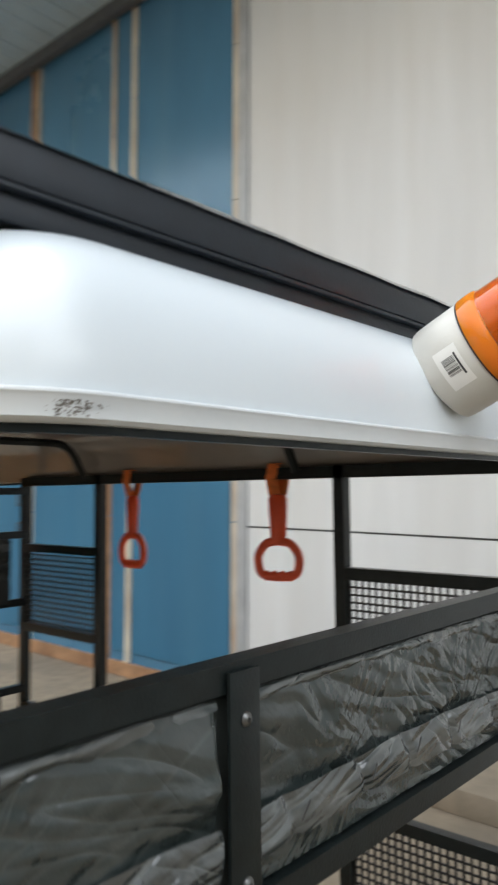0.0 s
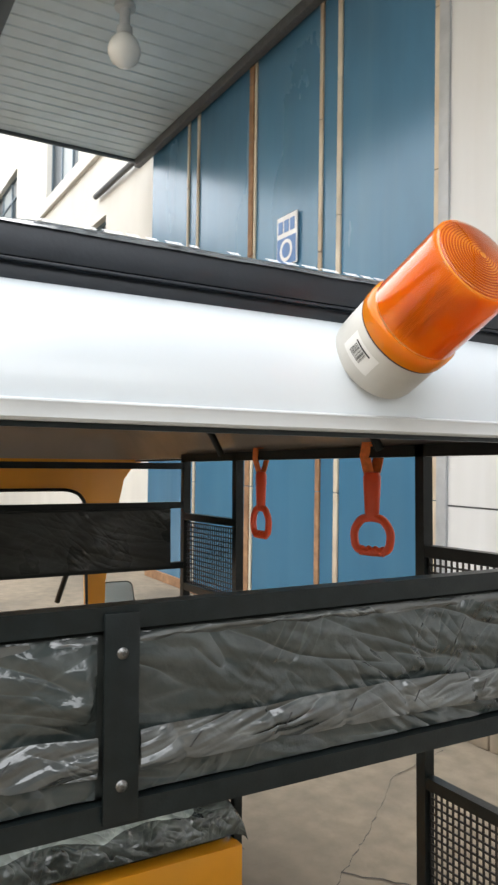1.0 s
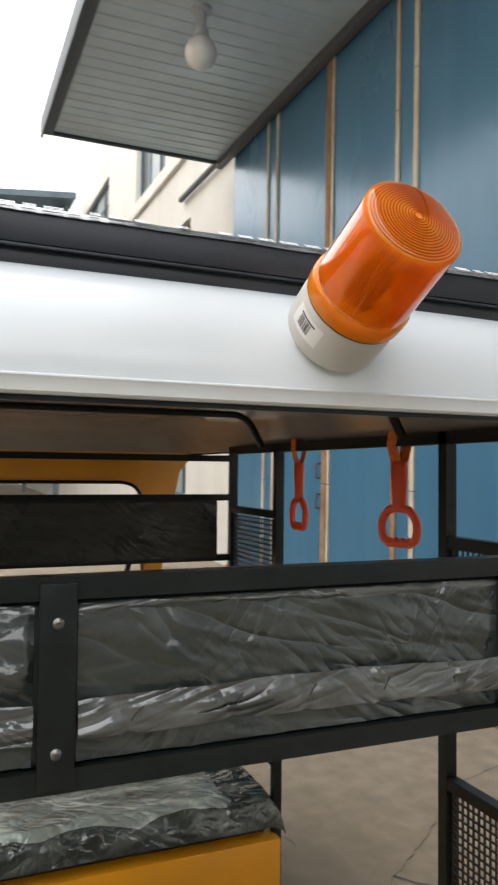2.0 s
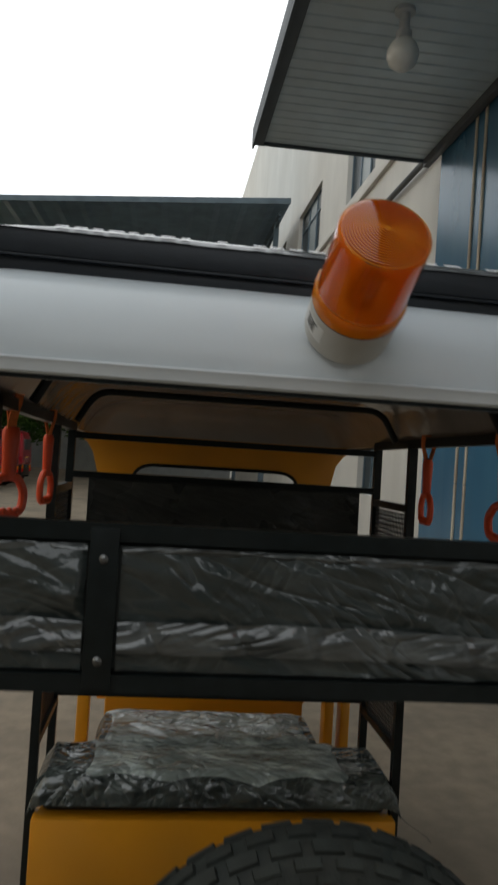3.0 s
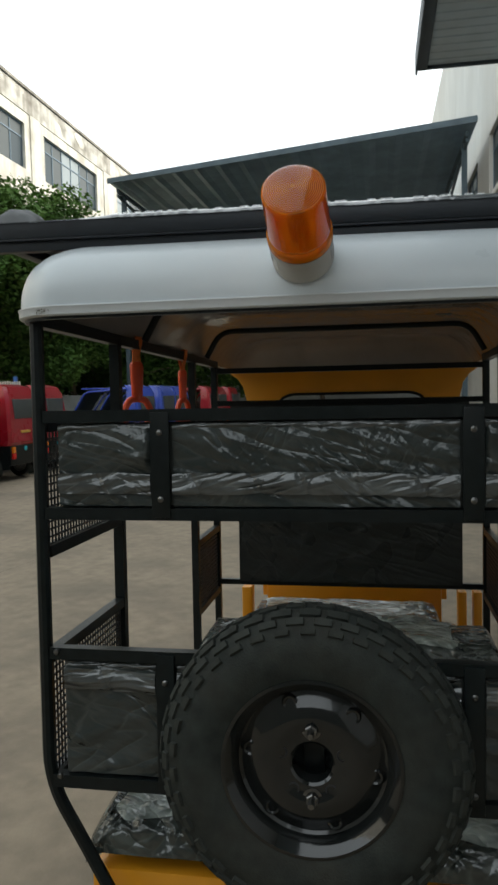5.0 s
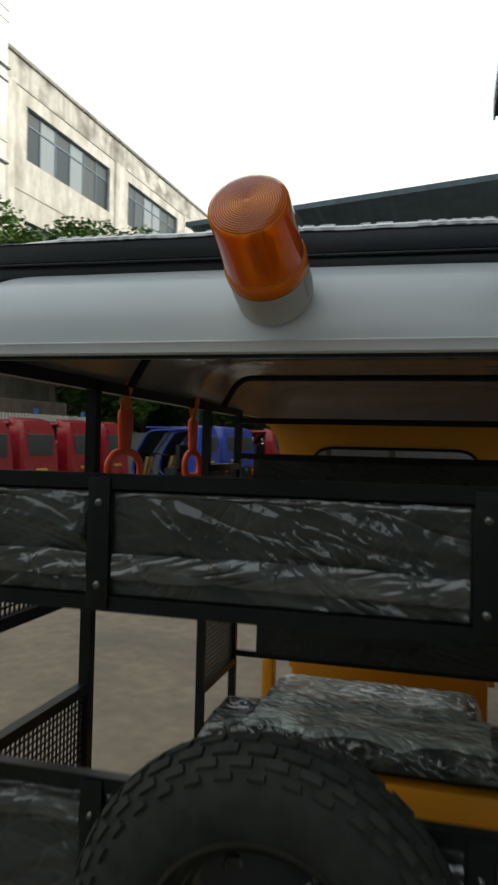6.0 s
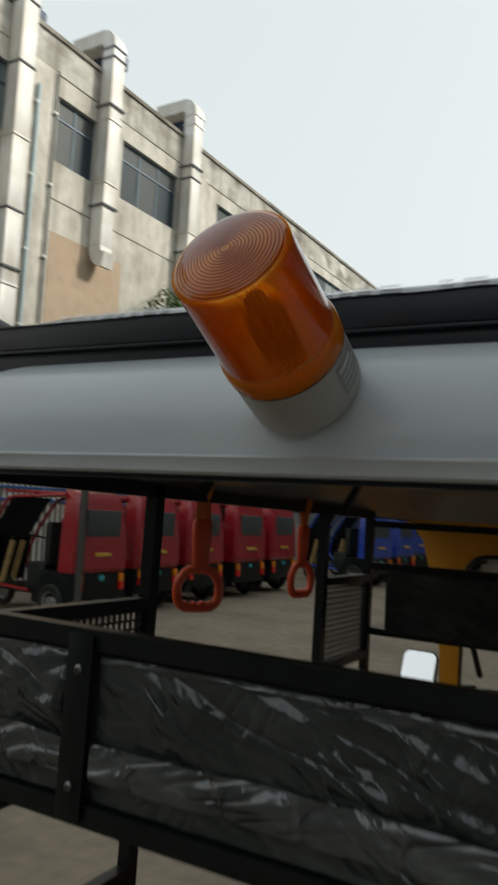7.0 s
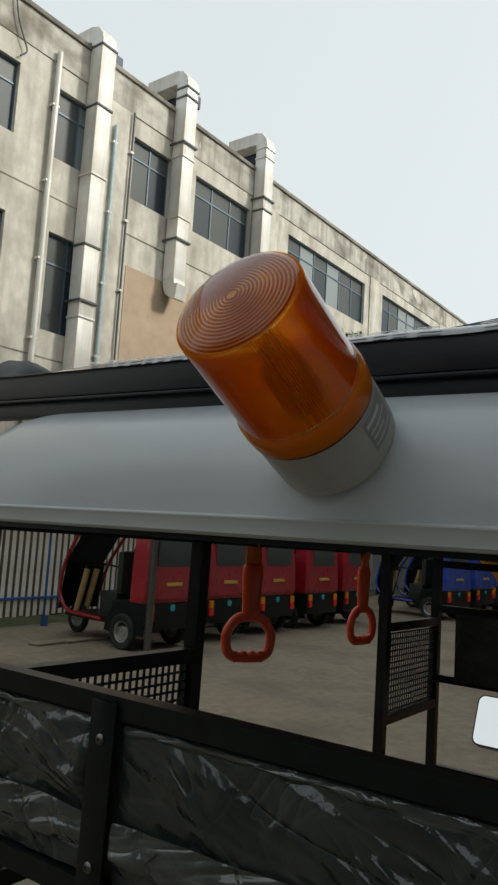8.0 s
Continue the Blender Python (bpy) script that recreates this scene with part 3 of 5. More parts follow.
hi = [(bm.verts.new((x, 1.6, 6.05)), bm.verts.new((x, WY, 6.05))) for x, z in (prof[0], prof[-1])]
for p, q in zip(lo, lo[1:]):
    bm.faces.new((p[0], q[0], q[1], p[1]))
bm.faces.new((hi[0][0], hi[0][1], hi[1][1], hi[1][0]))
canopy = solid("ceiling_canopy", bm, M_SOFFIT, "grey ribbed metal canopy soffit over the yard", kind="structure", smooth=False)
bm = B()
box(bm, x0 - .05, x1, 1.50, 1.66, 5.872, 6.12, 0.012)
box(bm, x0 - .05, x1, 1.50, 1.53, 5.82, 5.873, 0.006)
part("gutter", bm, M_GUTTER, canopy, "dark sheet metal gutter edge")
bm = B()
box(bm, x0 - .06, x0 - .002, 1.50, WY, 5.88, 6.12, 0.01)
part("end_fascia", bm, M_GUTTER, canopy)
bm = B()
box(bm, x0, x1, WY - 0.12, WY - 0.032, 5.80, 5.918, 0.008)
part("wall_trim", bm, M_DARKTRIM, canopy, "dark trim where canopy meets wall")
bm = B()
sweep(bm, [(-9.80, WY + .10, 6.14), (-12.25, WY + .12, 6.18)], 0.05, 8)
part("gutter_pipe", bm, M_DARKTRIM, canopy, "dark gutter pipe")

lamp = thing("globe_lamp", "white globe lamp under the ribbed canopy", "lamp", pose(-6.336, 2.59, 5.92))
bm = B()
lathe(bm, [(.10, 0), (.10, -.04), (.05, -.05), (.05, -.20), (.075, -.22), (.075, -.29)], 20)
part("base", bm, M_SHED2, lamp, "grey lamp holder")
bm = B()
lathe(bm, [(.001, -.602), (.065, -.588), (.125, -.54), (.155, -.47), (.155, -.415), (.125, -.345), (.09, -.305), (.072, -.29)], 24)
part("globe", bm, M_BULB, lamp, "white opal globe")



def window_unit(parent, at, inward, a0, a1, z0, z1, cols, transom=0.30, blind=()):
    """A window in a wall of the plane y = at: frame with bars, one pane a field, some paler for blinds and sky
    reflection.
    """
    d = at + inward * 0.14
    fr = B()
    w = 0.05
    box(fr, a0, a1, d - .03, d + .03, z0, z0 + w)
    box(fr, a0, a1, d - .03, d + .03, z1 - w, z1)
    zt = z1 - (z1 - z0) * transom
    for i in range(cols + 1):
        x = a0 + (a1 - a0) * i / cols
        box(fr, max(a0, x - w / 2), min(a1, x + w / 2), d - .028, d + .028, z0 + w, z1 - w)
    box(fr, a0 + w, a1 - w, d - .026, d + .026, zt - w / 2, zt + w / 2)
    frame_ob = part("window", fr, M_WINFRAME, parent, "blue-grey metal window", smooth=False)
    for i in range(cols):
        p, q = a0 + (a1 - a0) * i / cols, a0 + (a1 - a0) * (i + 1) / cols
        for k, (z, zz) in enumerate(((z0 + w, zt - w / 2), (zt + w / 2, z1 - w))):
            pb = B()
            # paler panes hold blinds and reflected sky in their glass colour
            plain = M_GLASSMID if (k == 1 or i % 3 == 1) else M_GLASS
            box(pb, p + w / 2, q - w / 2, d + inward * .004 - .003, d + inward * .004 + .003, z, zz)
            pane = part("pane", pb, M_GLASSPALE if i in blind else plain, frame_ob, "pale pane, blind and sky reflection put into its colour" if i in blind else "", smooth=False)
            pane.visible_shadow = False
    return frame_ob


# ---------------------------------------------------------------- beige building beyond the canopy
holes = [(-22.4, -19.0, 7.2, 9.0), (-16.0, -13.6, 7.3, 9.0), (-13.65, -11.9, 3.6, 5.79), (-18.6, -16.8, 3.6, 5.7), (-28.4, -25.0, 7.2, 9.0), (-13.5, -11.9, 0.9, 2.6)]
bm = B()
holed_wall(bm, "y", 4.3, 4.7, -52, -9.32, 0, 17.3, holes)
b2 = solid("building_beige", bm, M_PLASTER2, "beige rendered office building with recessed windows", "building", kind="structure", smooth=False)
bm = B()
box(bm, -52, -51.6, 4.702, 14, 0, 17.3)
part("end_wall", bm, M_PLASTER2, b2, smooth=False)
bm = B()
box(bm, -52, -9.34, 4.22, 4.298, 6.92, 7.08, 0.01)
part("ledge", bm, M_PLASTER2, b2)
bm = B()
box(bm, -52, -9.34, 4.702, 14, 17.2, 17.3)
part("roof", bm, M_MOULD, b2, smooth=False)
# dark sheet added behind the openings for the unlit rooms
bm = B()
box(bm, -51.6, -9.34, 5.4, 5.5, 0, 17.2)
part("dark_room_sheet", bm, M_DARKTRIM, b2, smooth=False)
for h in holes:
    window_unit(b2, 4.3, 1, *h, 3, blind=(1,))

# ---------------------------------------------------------------- dark lean-to roof across the end of the yard
shed = thing("lean_to_shed", "dark ribbed sheet roof of an open lean-to shed", "shed")
tl, tr = Vector((-24.92, -8.54, 9.19)), Vector((-21.57, 3.87, 9.19))
back = Vector((-14.0, 0, .15))
bm = B()
n = 15
cols = []
for i in range(n * 4 + 1):
    base = tl.lerp(tr, i / (n * 4))
    drop = -.05 if i % 4 == 1 else 0
    cols.append([bm.verts.new(base + back * s + Vector((0, 0, drop + dz))) for s, dz in ((0, .06), (1, .06), (1, 0), (0, 0))])
for p, q in zip(cols, cols[1:]):
    for a in range(4):
        b = (a + 1) % 4
        bm.faces.new((p[a], q[a], q[b], p[b]))
part("roof_sheet", bm, M_SHEDUNDER, shed, "blue-grey ribbed roof sheet in shade", smooth=False)
edge = (tr - tl).normalized()
bm = B()
sweep(bm, [tl + edge * .02 + Vector((.03, 0, .01)), tr - edge * .02 + Vector((.03, 0, .01))], .02, square=True, r2=.09)
part("eaves_trim", bm, M_SHED, shed)
for i in (0, 5):
    base = tl.lerp(tr, .02 + .192 * i)
    p, q = base + back * .03 - Vector((0, 0, .24)), base + back * .75 - Vector((0, 0, .24))
    bm = B()
    sweep(bm, [p, q], .04, square=True, r2=.07)
    low = Vector((0, 0, -1.1))
    sweep(bm, [p + low * .15, q + low], .035, square=True, r2=.05)
    for k in range(6):
        u, v = p.lerp(q, k / 6), p.lerp(q, (k + 1) / 6)
        sweep(bm, [u + low * (.15 + .85 * k / 6), v], .022, square=True)
    part("truss", bm, M_SHED, shed, "dark steel roof truss", smooth=False)
for i in (0, 5):
    base = tl.lerp(tr, .02 + .192 * i)
    for s in (.08, .74):
        p = base + back * s
        bm = B()
        box(bm, p.x - .08, p.x + .08, p.y - .08, p.y + .08, 0, p.z - .3)
        part("post", bm, M_SHED, shed, smooth=False)
# wall added to shut out the bright horizon under the roof
bm = B()
box(bm, tl.x - 14.3, tl.x - 14.1, -9.0, 4.1, 0, 9.2)
part("back_wall", bm, M_GREYWALL2, shed, "grey rear wall added to hide the bright sky", smooth=False)

# ---------------------------------------------------------------- old factory building along the far side
FY = -13.5
# the wall turns slightly away from the yard
FAC = Matrix.Translation((-12, FY, 0)) @ pose(0, 0, 0, 0, 0, -1.15) @ Matrix.Translation((12, -FY, 0))
ups = [(-10.0, -8.6, 10.8, 12.6, 2), (-12.7, -11.22, 10.75, 12.6, 2), (-15.45, -13.9, 10.78, 12.62, 2), (-19.5, -16.62, 10.82, 12.66, 3),
       (-28.1, -21.95, 10.88, 12.72, 6), (-35.7, -29.85, 10.85, 12.78, 6), (-45.5, -38.5, 10.9, 12.8, 6), (-55, -48, 10.9, 12.8, 6)]
downs = [(-10.0, -8.6, 6.3, 8.85, 2), (-12.7, -11.29, 6.3, 8.82, 2), (-28.1, -21.95, 7.0, 8.8, 6), (-35.7, -29.85, 7.0, 8.8, 6), (-45.5, -38.5, 7.0, 8.8, 6)]
bm = B()
holed_wall(bm, "y", FY, FY - .35, -62, 6, 0, 13.2, [h[:4] for h in ups + downs])
fac = solid("building_factory", bm, M_PLASTER, "weathered plaster factory building with metal windows", "building", kind="structure", smooth=False)
fac.matrix_world = FAC
bm = B()
sheet(bm, (-62, FY + .03, 13.202), (68, 0, 0), (0, 0, .92), 120, 4, lambda p, s, t: p + Vector((0, .01 * noise.noise(p), 0.03 * noise.noise(p * .8) if t > .9 else 0)))
part("parapet", bm, M_PARAPET, fac, "mould-stained parapet band")
bm = B()
box(bm, -62, 6, FY - .36, FY + .025, 13.202, 14.08, 0.02)
part("parapet_core", bm, M_PLASTER, fac)
bm = B()
box(bm, -62, 6, FY - .4, FY + .10, 14.12, 14.25, 0.02)
part("coping", bm, M_MOULD, fac, "stained concrete coping")
bm = B()
box(bm, -62, 6, FY - 12, FY - .42, 13.1, 13.2)
part("roof", bm, M_MOULD, fac, smooth=False)
# added dark sheet, gives the windows their unlit interior
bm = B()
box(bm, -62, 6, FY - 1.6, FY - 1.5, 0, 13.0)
part("dark_room_sheet", bm, M_DARKTRIM, fac, smooth=False)
for h in ups + downs:
    window_unit(fac, FY, -1, *h, blind=[i for i in range(h[4]) if random.random() < .45])
for z in (5.6, 9.7):
    bm = B()
    box(bm, -62, 6, FY + .002, FY + .012, z, z + .03)
    part("render_joint", bm, M_MOULD, fac, smooth=False)
for x in (-13.35, -20.75, -29.0, -37.0):
    bm = B()
    box(bm, x - .45, x + .45, FY + .003, FY + .05, 0, 13.2, 0.015)
    part("pilaster", bm, M_PLASTER, fac)
bm = B()
box(bm, -16.9, -13.95, FY + .004, FY + .018, 2, 8.82)
part("render_patch", bm, M_TANPATCH, fac, "tan repaired render patch", smooth=False)
for x, zb, zt in ((-12.29, 3.0, 14.2), (-15.65, 8.85, 14.85), (-19.82, 8.85, 14.9)):
    duct = thing("exhaust_duct", "white square sheet-metal exhaust duct on the factory wall", "duct", FAC @ pose(x, FY, 0), "ducts on the factory wall")
    z = zb
    while z < zt - .05:
        h = min(1.9, zt - z)
        bm = B()
        box(bm, -.25, .25, .06, .50, z, z + h - .03, 0.015)
        part("section", bm, M_DUCT, duct)
        bm = B()
        box(bm, -.275, .275, .04, .53, z + h - .045, z + h + .015, 0.01)
        part("flange", bm, M_DARKTRIM if random.random() < .3 else M_DUCT, duct)
        z += h
    bm = B()
    path = [(0, .29, zt), (0, .29, zt + .07), (0, .25, zt + .23), (0, .15, zt + .35), (0, 0, zt + .40), (0, -1.2, zt + .40)]
    sweep(bm, path, .25, square=True, r2=.22, up=(0, 1, 0))
    part("elbow", bm, M_DUCT, duct, "curved top bend")
    bm = B()
    box(bm, -1.0, -.29, -1.3, -.05, zt + .02, zt + .45, .05)
    part("fan_housing", bm, M_FAN, duct, "dark blue fan housing at the roof edge")
    bm = B()
    sweep(bm, [(0, .29, zb), (0, .30, zb - .15), (0, .36, zb - .30), (0, .48, zb - .38), (0, .62, zb - .40)], .245, square=True, r2=.22, up=(0, 1, 0))
    part("outlet", bm, M_DUCT, duct, "curved bottom outlet")
    for zz in (zb + 1.2, zb + 4.2):
        bm = B()
        sweep(bm, [(-.30, .0, zz), (-.30, .55, zz), (.30, .55, zz), (.30, .0, zz)], .025, square=True)
        part("bracket", bm, M_DARKTRIM, duct, "dark steel bracket")
for x, r, mt, zt in ((-11.03, .07, M_DUCT, 13.45), (-13.08, .05, mat("pale_blue_pipe", (.40, .52, .56), .5), 12.5), (-13.72, .03, M_DARKTRIM, 13.2)):
    pipe = thing("down_pipe", "narrow down pipe fixed to the factory wall", "pipe", FAC @ pose(x, FY, 0), "pipes on the factory wall")
    bm = B()
    sweep(bm, [(0, .12, 0.1), (0, .12, zt)], r, 10)
    part("pipe", bm, mt, pipe)
    for zz in range(2, 13, 2):
        bm = B()
        box(bm, -r - .03, r + .03, .0, .16, zz - .03, zz + .03)
        part("clip", bm, M_DUCT, pipe)
cable = B()
sweep(cable, arc_corner([(-9.6, FY + .06, 14.4), (-9.7, FY + .08, 13.6), (-10.1, FY + .07, 12.9), (-9.9, FY + .06, 12.7)], .4), .022, 6)
solid("hanging_cable", cable, M_DARKTRIM, "dark loose cable hanging on the factory wall", "cable")
# ---------------------------------------------------------------- the passenger tricycle, in its own frame
YC, HW = 0.806, 0.578
XR, X2, XA, XB = -0.462, -0.94, -1.80, -2.20
trike = thing("passenger_tricycle", "yellow and black passenger tricycle with open tube frame and white roof", "tricycle", CART)
T = 0.0135


def tube(name, pts, r=T, rad=0.0, square=True, label="", mt=None):
    bm = B()
    if rad:
        pts = arc_corner(pts, rad, 6)
    sweep(bm, pts, r, 10, square=square)
    if square:
        es = [e for e in bm.edges if len(e.link_faces) == 2 and e.calc_face_angle(0) > 1.2]
        bmesh.ops.bevel(bm, geom=es, offset=r * 0.28, segments=2, affect="EDGES")
    return part(name, bm, mt or M_BLACK, trike, label)


for s in (-1, 1):
    y = YC + s * HW
    tube("rear_post", [(XR, y, 1.668), (XR, y, 0.66), (XR - .02, YC + s * (HW - .075), 0.50), (XR - .02, YC + s * (HW - .24), .20)], .0145, .07, False)
    for x in (X2, XA, XB):
        tube("side_post", [(x, y, 1.668), (x, y, .20)])
    tube("top_rail", [(XR, y, 1.655), (XB, y, 1.655)])
    for xa, xb in ((XR, X2), (XA, XB)):
        for z in (1.433, 1.16) if xa == XR else (1.440, 1.185):
            tube("side_rail", [(xa - .014, y, z), (xb + .014, y, z)], .0125)
        for z in (.93, .655):
            tube("side_rail", [(xa - .014, y, z), (xb + .014, y, z)], .0125)
        for z0, z1 in ((1.172, 1.421), (.667, .918)):
            bm = B()
            p = 0.0165
            n = int((xa - xb - .03) / p)
            for i in range(n + 1):
                x = xa - .015 - i * p
                box(bm, x - .0022, x + .0022, y - .0015, y + .0015, z0, z1)
            for i in range(int((z1 - z0) / p) + 1):
                z = z0 + i * p
                box(bm, xb + .014, xa - .014, y - .0017, y + .0013, z - .0022, z + .0022)
            part("mesh_panel", bm, M_MESHBLACK, trike, "black square-hole steel mesh", smooth=False)
    # chrome cap bolts at the corner joints
    for z in (.95, .68):
        bm = B()
        lathe(bm, [(.007, 0), (.007, .003), (.005, .006), (.001, .007)], 12, pose(XR + .012, YC + s * (HW - .03), z, 0, 90))
        part("corner_bolt", bm, M_STEEL, trike, "zinc dome bolt")
for z, r in ((1.451, .0125), (1.246, .0125), (.946, .0125), (.668, .0135)):
    tube("rear_rail", [(XR, YC - HW + .013, z), (XR, YC + HW - .013, z)], r)
for y in (.4975, 1.117):
    for z0, z1, zs in ((1.255, 1.442, (1.415, 1.278)), (.676, .938, (.895, .70))):
        bm = B()
        box(bm, XR + .0145, XR + .019, y - .0195, y + .0195, z0 - .015, z1 + .015, .0015)
        bar = part("strap_bar", bm, M_BLACK, trike, "flat black steel bar")
        for z in zs:
            bm = B()
            lathe(bm, [(.0062, 0), (.0064, .0015), (.0046, .0034), (.0022, .0040), (.0018, .0024), (.0008, .0024)], 14, pose(XR + .019, y, z, 0, 90))
            part("screw", bm, M_STEEL, bar, "zinc cross-head screw")

FOLDS = [(0.32, 9, 0.75, 2), (-0.22, 8, 0.8, 2), (0.75, 11, 0.55, 2), (-0.6, 12, 0.5, 2), (0.05, 13, 0.5, 2), (1.2, 10, 0.4, 2)]


def folds(y, z, seed):
    """Height of thin pulled creases in several slants, fading in and out along their length."""
    d = 0.0
    for k, (ang, freq, amp, sharp) in enumerate(FOLDS):
        c, sn = math.cos(ang), math.sin(ang)
        along, across = y * c + z * sn, z * c - y * sn
        u = across * freq + .55 * noise.noise(Vector((along * 3.5 + k * 7, across * 5, k)) + seed) + seed.x
        ridge = (1 - abs(2 * (u - math.floor(u)) - 1)) ** sharp
        fade = max(0, noise.noise(Vector((along * 4.0, across * 9, k * 3.3)) + seed) + .25)
        d += amp * ridge * fade * 1.8
    return d


# padded backrests in plastic wrap
for z0, z1 in ((1.2588, 1.437), (.683, .932)):
    bm = B()
    box(bm, XR - .030, XR + .002, .268, 1.344, z0, z1, .010, 3)
    part("backrest_pad", bm, M_VINYL, trike, "black vinyl padded backrest")
    for ya, yb in ((.272, .474), (.521, 1.093), (1.140, 1.342)):
        bm = B()
        seed = Vector((ya * 7, z0 * 5, 3))

        def crease(p, s, t, seed=seed, p0=z0):
            d = folds(p.y, p.z, seed) * .0075 + .0018 * noise.noise(Vector((p.y * 9, p.z * 16, 4)) + seed)
            e = min(s * 1.6, (1 - s) * 1.6, t, 1 - t)
            d *= min(1, e * 9 + .3) * (min(1, max(.25, (p.z - p0 - .07) / .02)) if p0 > 1 else .6)
            return p + Vector((d, 0, .002 * noise.noise(Vector((p.y * 30, p.z * 30, 1)))))
        ny = int((yb - ya) / .004)
        sheet(bm, (XR + .0035, ya, z0 + .004), (0, yb - ya, 0), (0, 0, z1 - z0 - .008), ny, 44, crease)
        part("wrap", bm, M_FILM, trike, "clear creased plastic wrap")
        bm = B()
        kinks = [ya + (yb - ya) * (k + .5 + .35 * noise.noise(Vector((k * 3.7, ya, 1)))) / max(1, int((yb - ya) / .11)) for k in range(max(1, int((yb - ya) / .11)))]

        def band(p, s, t, seed=seed, kinks=kinks):
            near = min((p.y + (.02 * t) - k for k in kinks), key=abs)
            pinch = math.exp(-(near / .006) ** 2)
            x = .004 * math.sin(t * 3.1) + .0022 * folds(p.y, p.z * .3, seed) - .004 * pinch + .003 * noise.noise(Vector((p.y * 10, t * 2, 6)) + seed)
            z = .008 * noise.noise(Vector((p.y * 4, 2, 0)) + seed) + .004 * noise.noise(Vector((p.y * 16, t * 2, 1)) + seed) + .003 * pinch * (.5 - t)
            return p + Vector((x, 0, z))
        zf = z0 + .026 if z0 > 1 else z1 - .062
        sheet(bm, (XR + .0095, ya, zf), (0, yb - ya, 0), (0, 0, .044), ny, 12, band)
        fold = part("wrap_fold", bm, M_FILMFOLD, trike, "milky doubled fold of plastic wrap")
        for k in kinks:
            lean = .010 * (1 + noise.noise(Vector((k * 31, z0, 2))))
            zt = zf + .024 + .008 * noise.noise(Vector((k * 17, z0, 4)))
            bm = B()
            sweep(bm, [(XR + .0165, k + lean, zt + .012), (XR + .0172, k + lean * .3, zt + .003), (XR + .0165, k, zt - .003)], .0009, 5, r2=.0007)
            part("wrap_slit", bm, M_INK, fold, "dark slit in the fold")
        bm = B()
        sheet(bm, (XR + .0052, ya, z1 - .016), (0, yb - ya, 0), (0, 0, .011), ny, 4, lambda p, s, t, seed=seed: p + Vector((.003 * math.sin(t * 3.1) + .002 * noise.noise(Vector((p.y * 45, t, 5)) + seed), 0, (1 - t) * (.010 * noise.noise(Vector((p.y * 9, 1, 5)) + seed) + .005 * noise.noise(Vector((p.y * 37, 1, 2)) + seed)))))
        part("wrap_edge", bm, M_FILMFOLD, trike, "gathered edge of plastic wrap")

# roof shell
def rounded_rect(x0, x1, hw, rad, n=8):
    pts = []
    for cx, cy, a0 in ((x1 - rad, hw - rad, 0), (x0 + rad, hw - rad, 90), (x0 + rad, -hw + rad, 180), (x1 - rad, -hw + rad, 270)):
        for i in range(n + 1):
            a = radians(a0 + 90 * i / n)
            pts.append((cx + rad * math.cos(a), YC + cy + rad * math.sin(a)))
    return pts


XF = -3.35
RX, RW = -.385, .614


def roof_ring(bm, off, z):
    return [bm.verts.new((x, y, z)) for x, y in rounded_rect(XF - off, RX + off, RW + off, .11 + off * .35)]


def loft(bm, rings):
    k = len(rings[0])
    for p, q in zip(rings, rings[1:]):
        for j in range(k):
            bm.faces.new((p[j], p[(j + 1) % k], q[(j + 1) % k], q[j]))


bm = B()
rings = [roof_ring(bm, .0008 - .13 * (1 - max(0, 1 - (h / .1345) ** 2.35) ** (1 / 2.35)), 1.674 + h) for h in (0, .008, .02, .036, .052, .067, .081, .093, .103, .111, .117, .123, .128, .1325)]
loft(bm, rings)
bm.faces.new(rings[-1])
roof = part("roof", bm, M_ROOF, trike, "white glossy fibreglass roof with rounded edges")
bm = B()
loft(bm, [roof_ring(bm, o, z) for o, z in ((-.022, 1.6555), (-.004, 1.6525), (.001, 1.6530), (.0042, 1.6560), (.0046, 1.6685), (.0060, 1.6708), (.0058, 1.6722), (.0040, 1.6735), (.0008, 1.674))])
part("roof_lip", bm, M_LIP, roof, "dirty trimmed fibreglass edge")
bm = B()
rnd = random.Random(4)
for i in range(130):
    far = abs(rnd.gauss(0, .45))
    y, z, r = .272 + rnd.gauss(0, .008) + rnd.uniform(-.012, .022) * far, 1.6665 - abs(rnd.gauss(0, .0045)), rnd.uniform(.0004, .0013)
    a = math.acos(max(-1, min(1, (YC - RW + .11 - y) / .11))) if y < YC - RW + .11 else math.pi / 2
    x = RX - .11 + .11 * math.sin(a) + .0050
    bm.faces.new([bm.verts.new((x + .0002 * rnd.random(), y + r * rnd.uniform(.6, 1.5) * math.cos(k * 1.05), z + r * rnd.uniform(.4, 1) * math.sin(k * 1.05))) for k in range(6)])
part("scuff_marks", bm, M_SCUFF, roof, "dark grey scuffs on the roof corner", smooth=False)
bm = B()
loft(bm, [roof_ring(bm, o, z) for o, z in ((-.005, 1.6535), (-.005, 1.6470), (-.013, 1.6470), (-.013, 1.6535))])
part("edge_strip", bm, M_BLACK, roof, "thin black strip under the roof edge")
bm = B()
rings = [[bm.verts.new((x, y, z)) for x, y in rounded_rect(-2.80 - o, RX + o, RW + o, .11 + o * .35)] for o, z in ((-.0225, 1.656), (-.04, 1.685), (-.075, 1.735), (-.11, 1.765), (-.15, 1.785), (-.22, 1.795))]
loft(bm, rings)
bm.faces.new(rings[-1])
part("headlining", bm, M_LINER, roof, "brown glossy headlining sheet")
for x in (-1.02, XA):
    tube("roof_hoop", [(x, YC - HW + .06, 1.658), (x, YC - HW + .115, 1.757), (x, YC + HW - .115, 1.757), (x, YC + HW - .06, 1.658)], .011, .09, False)

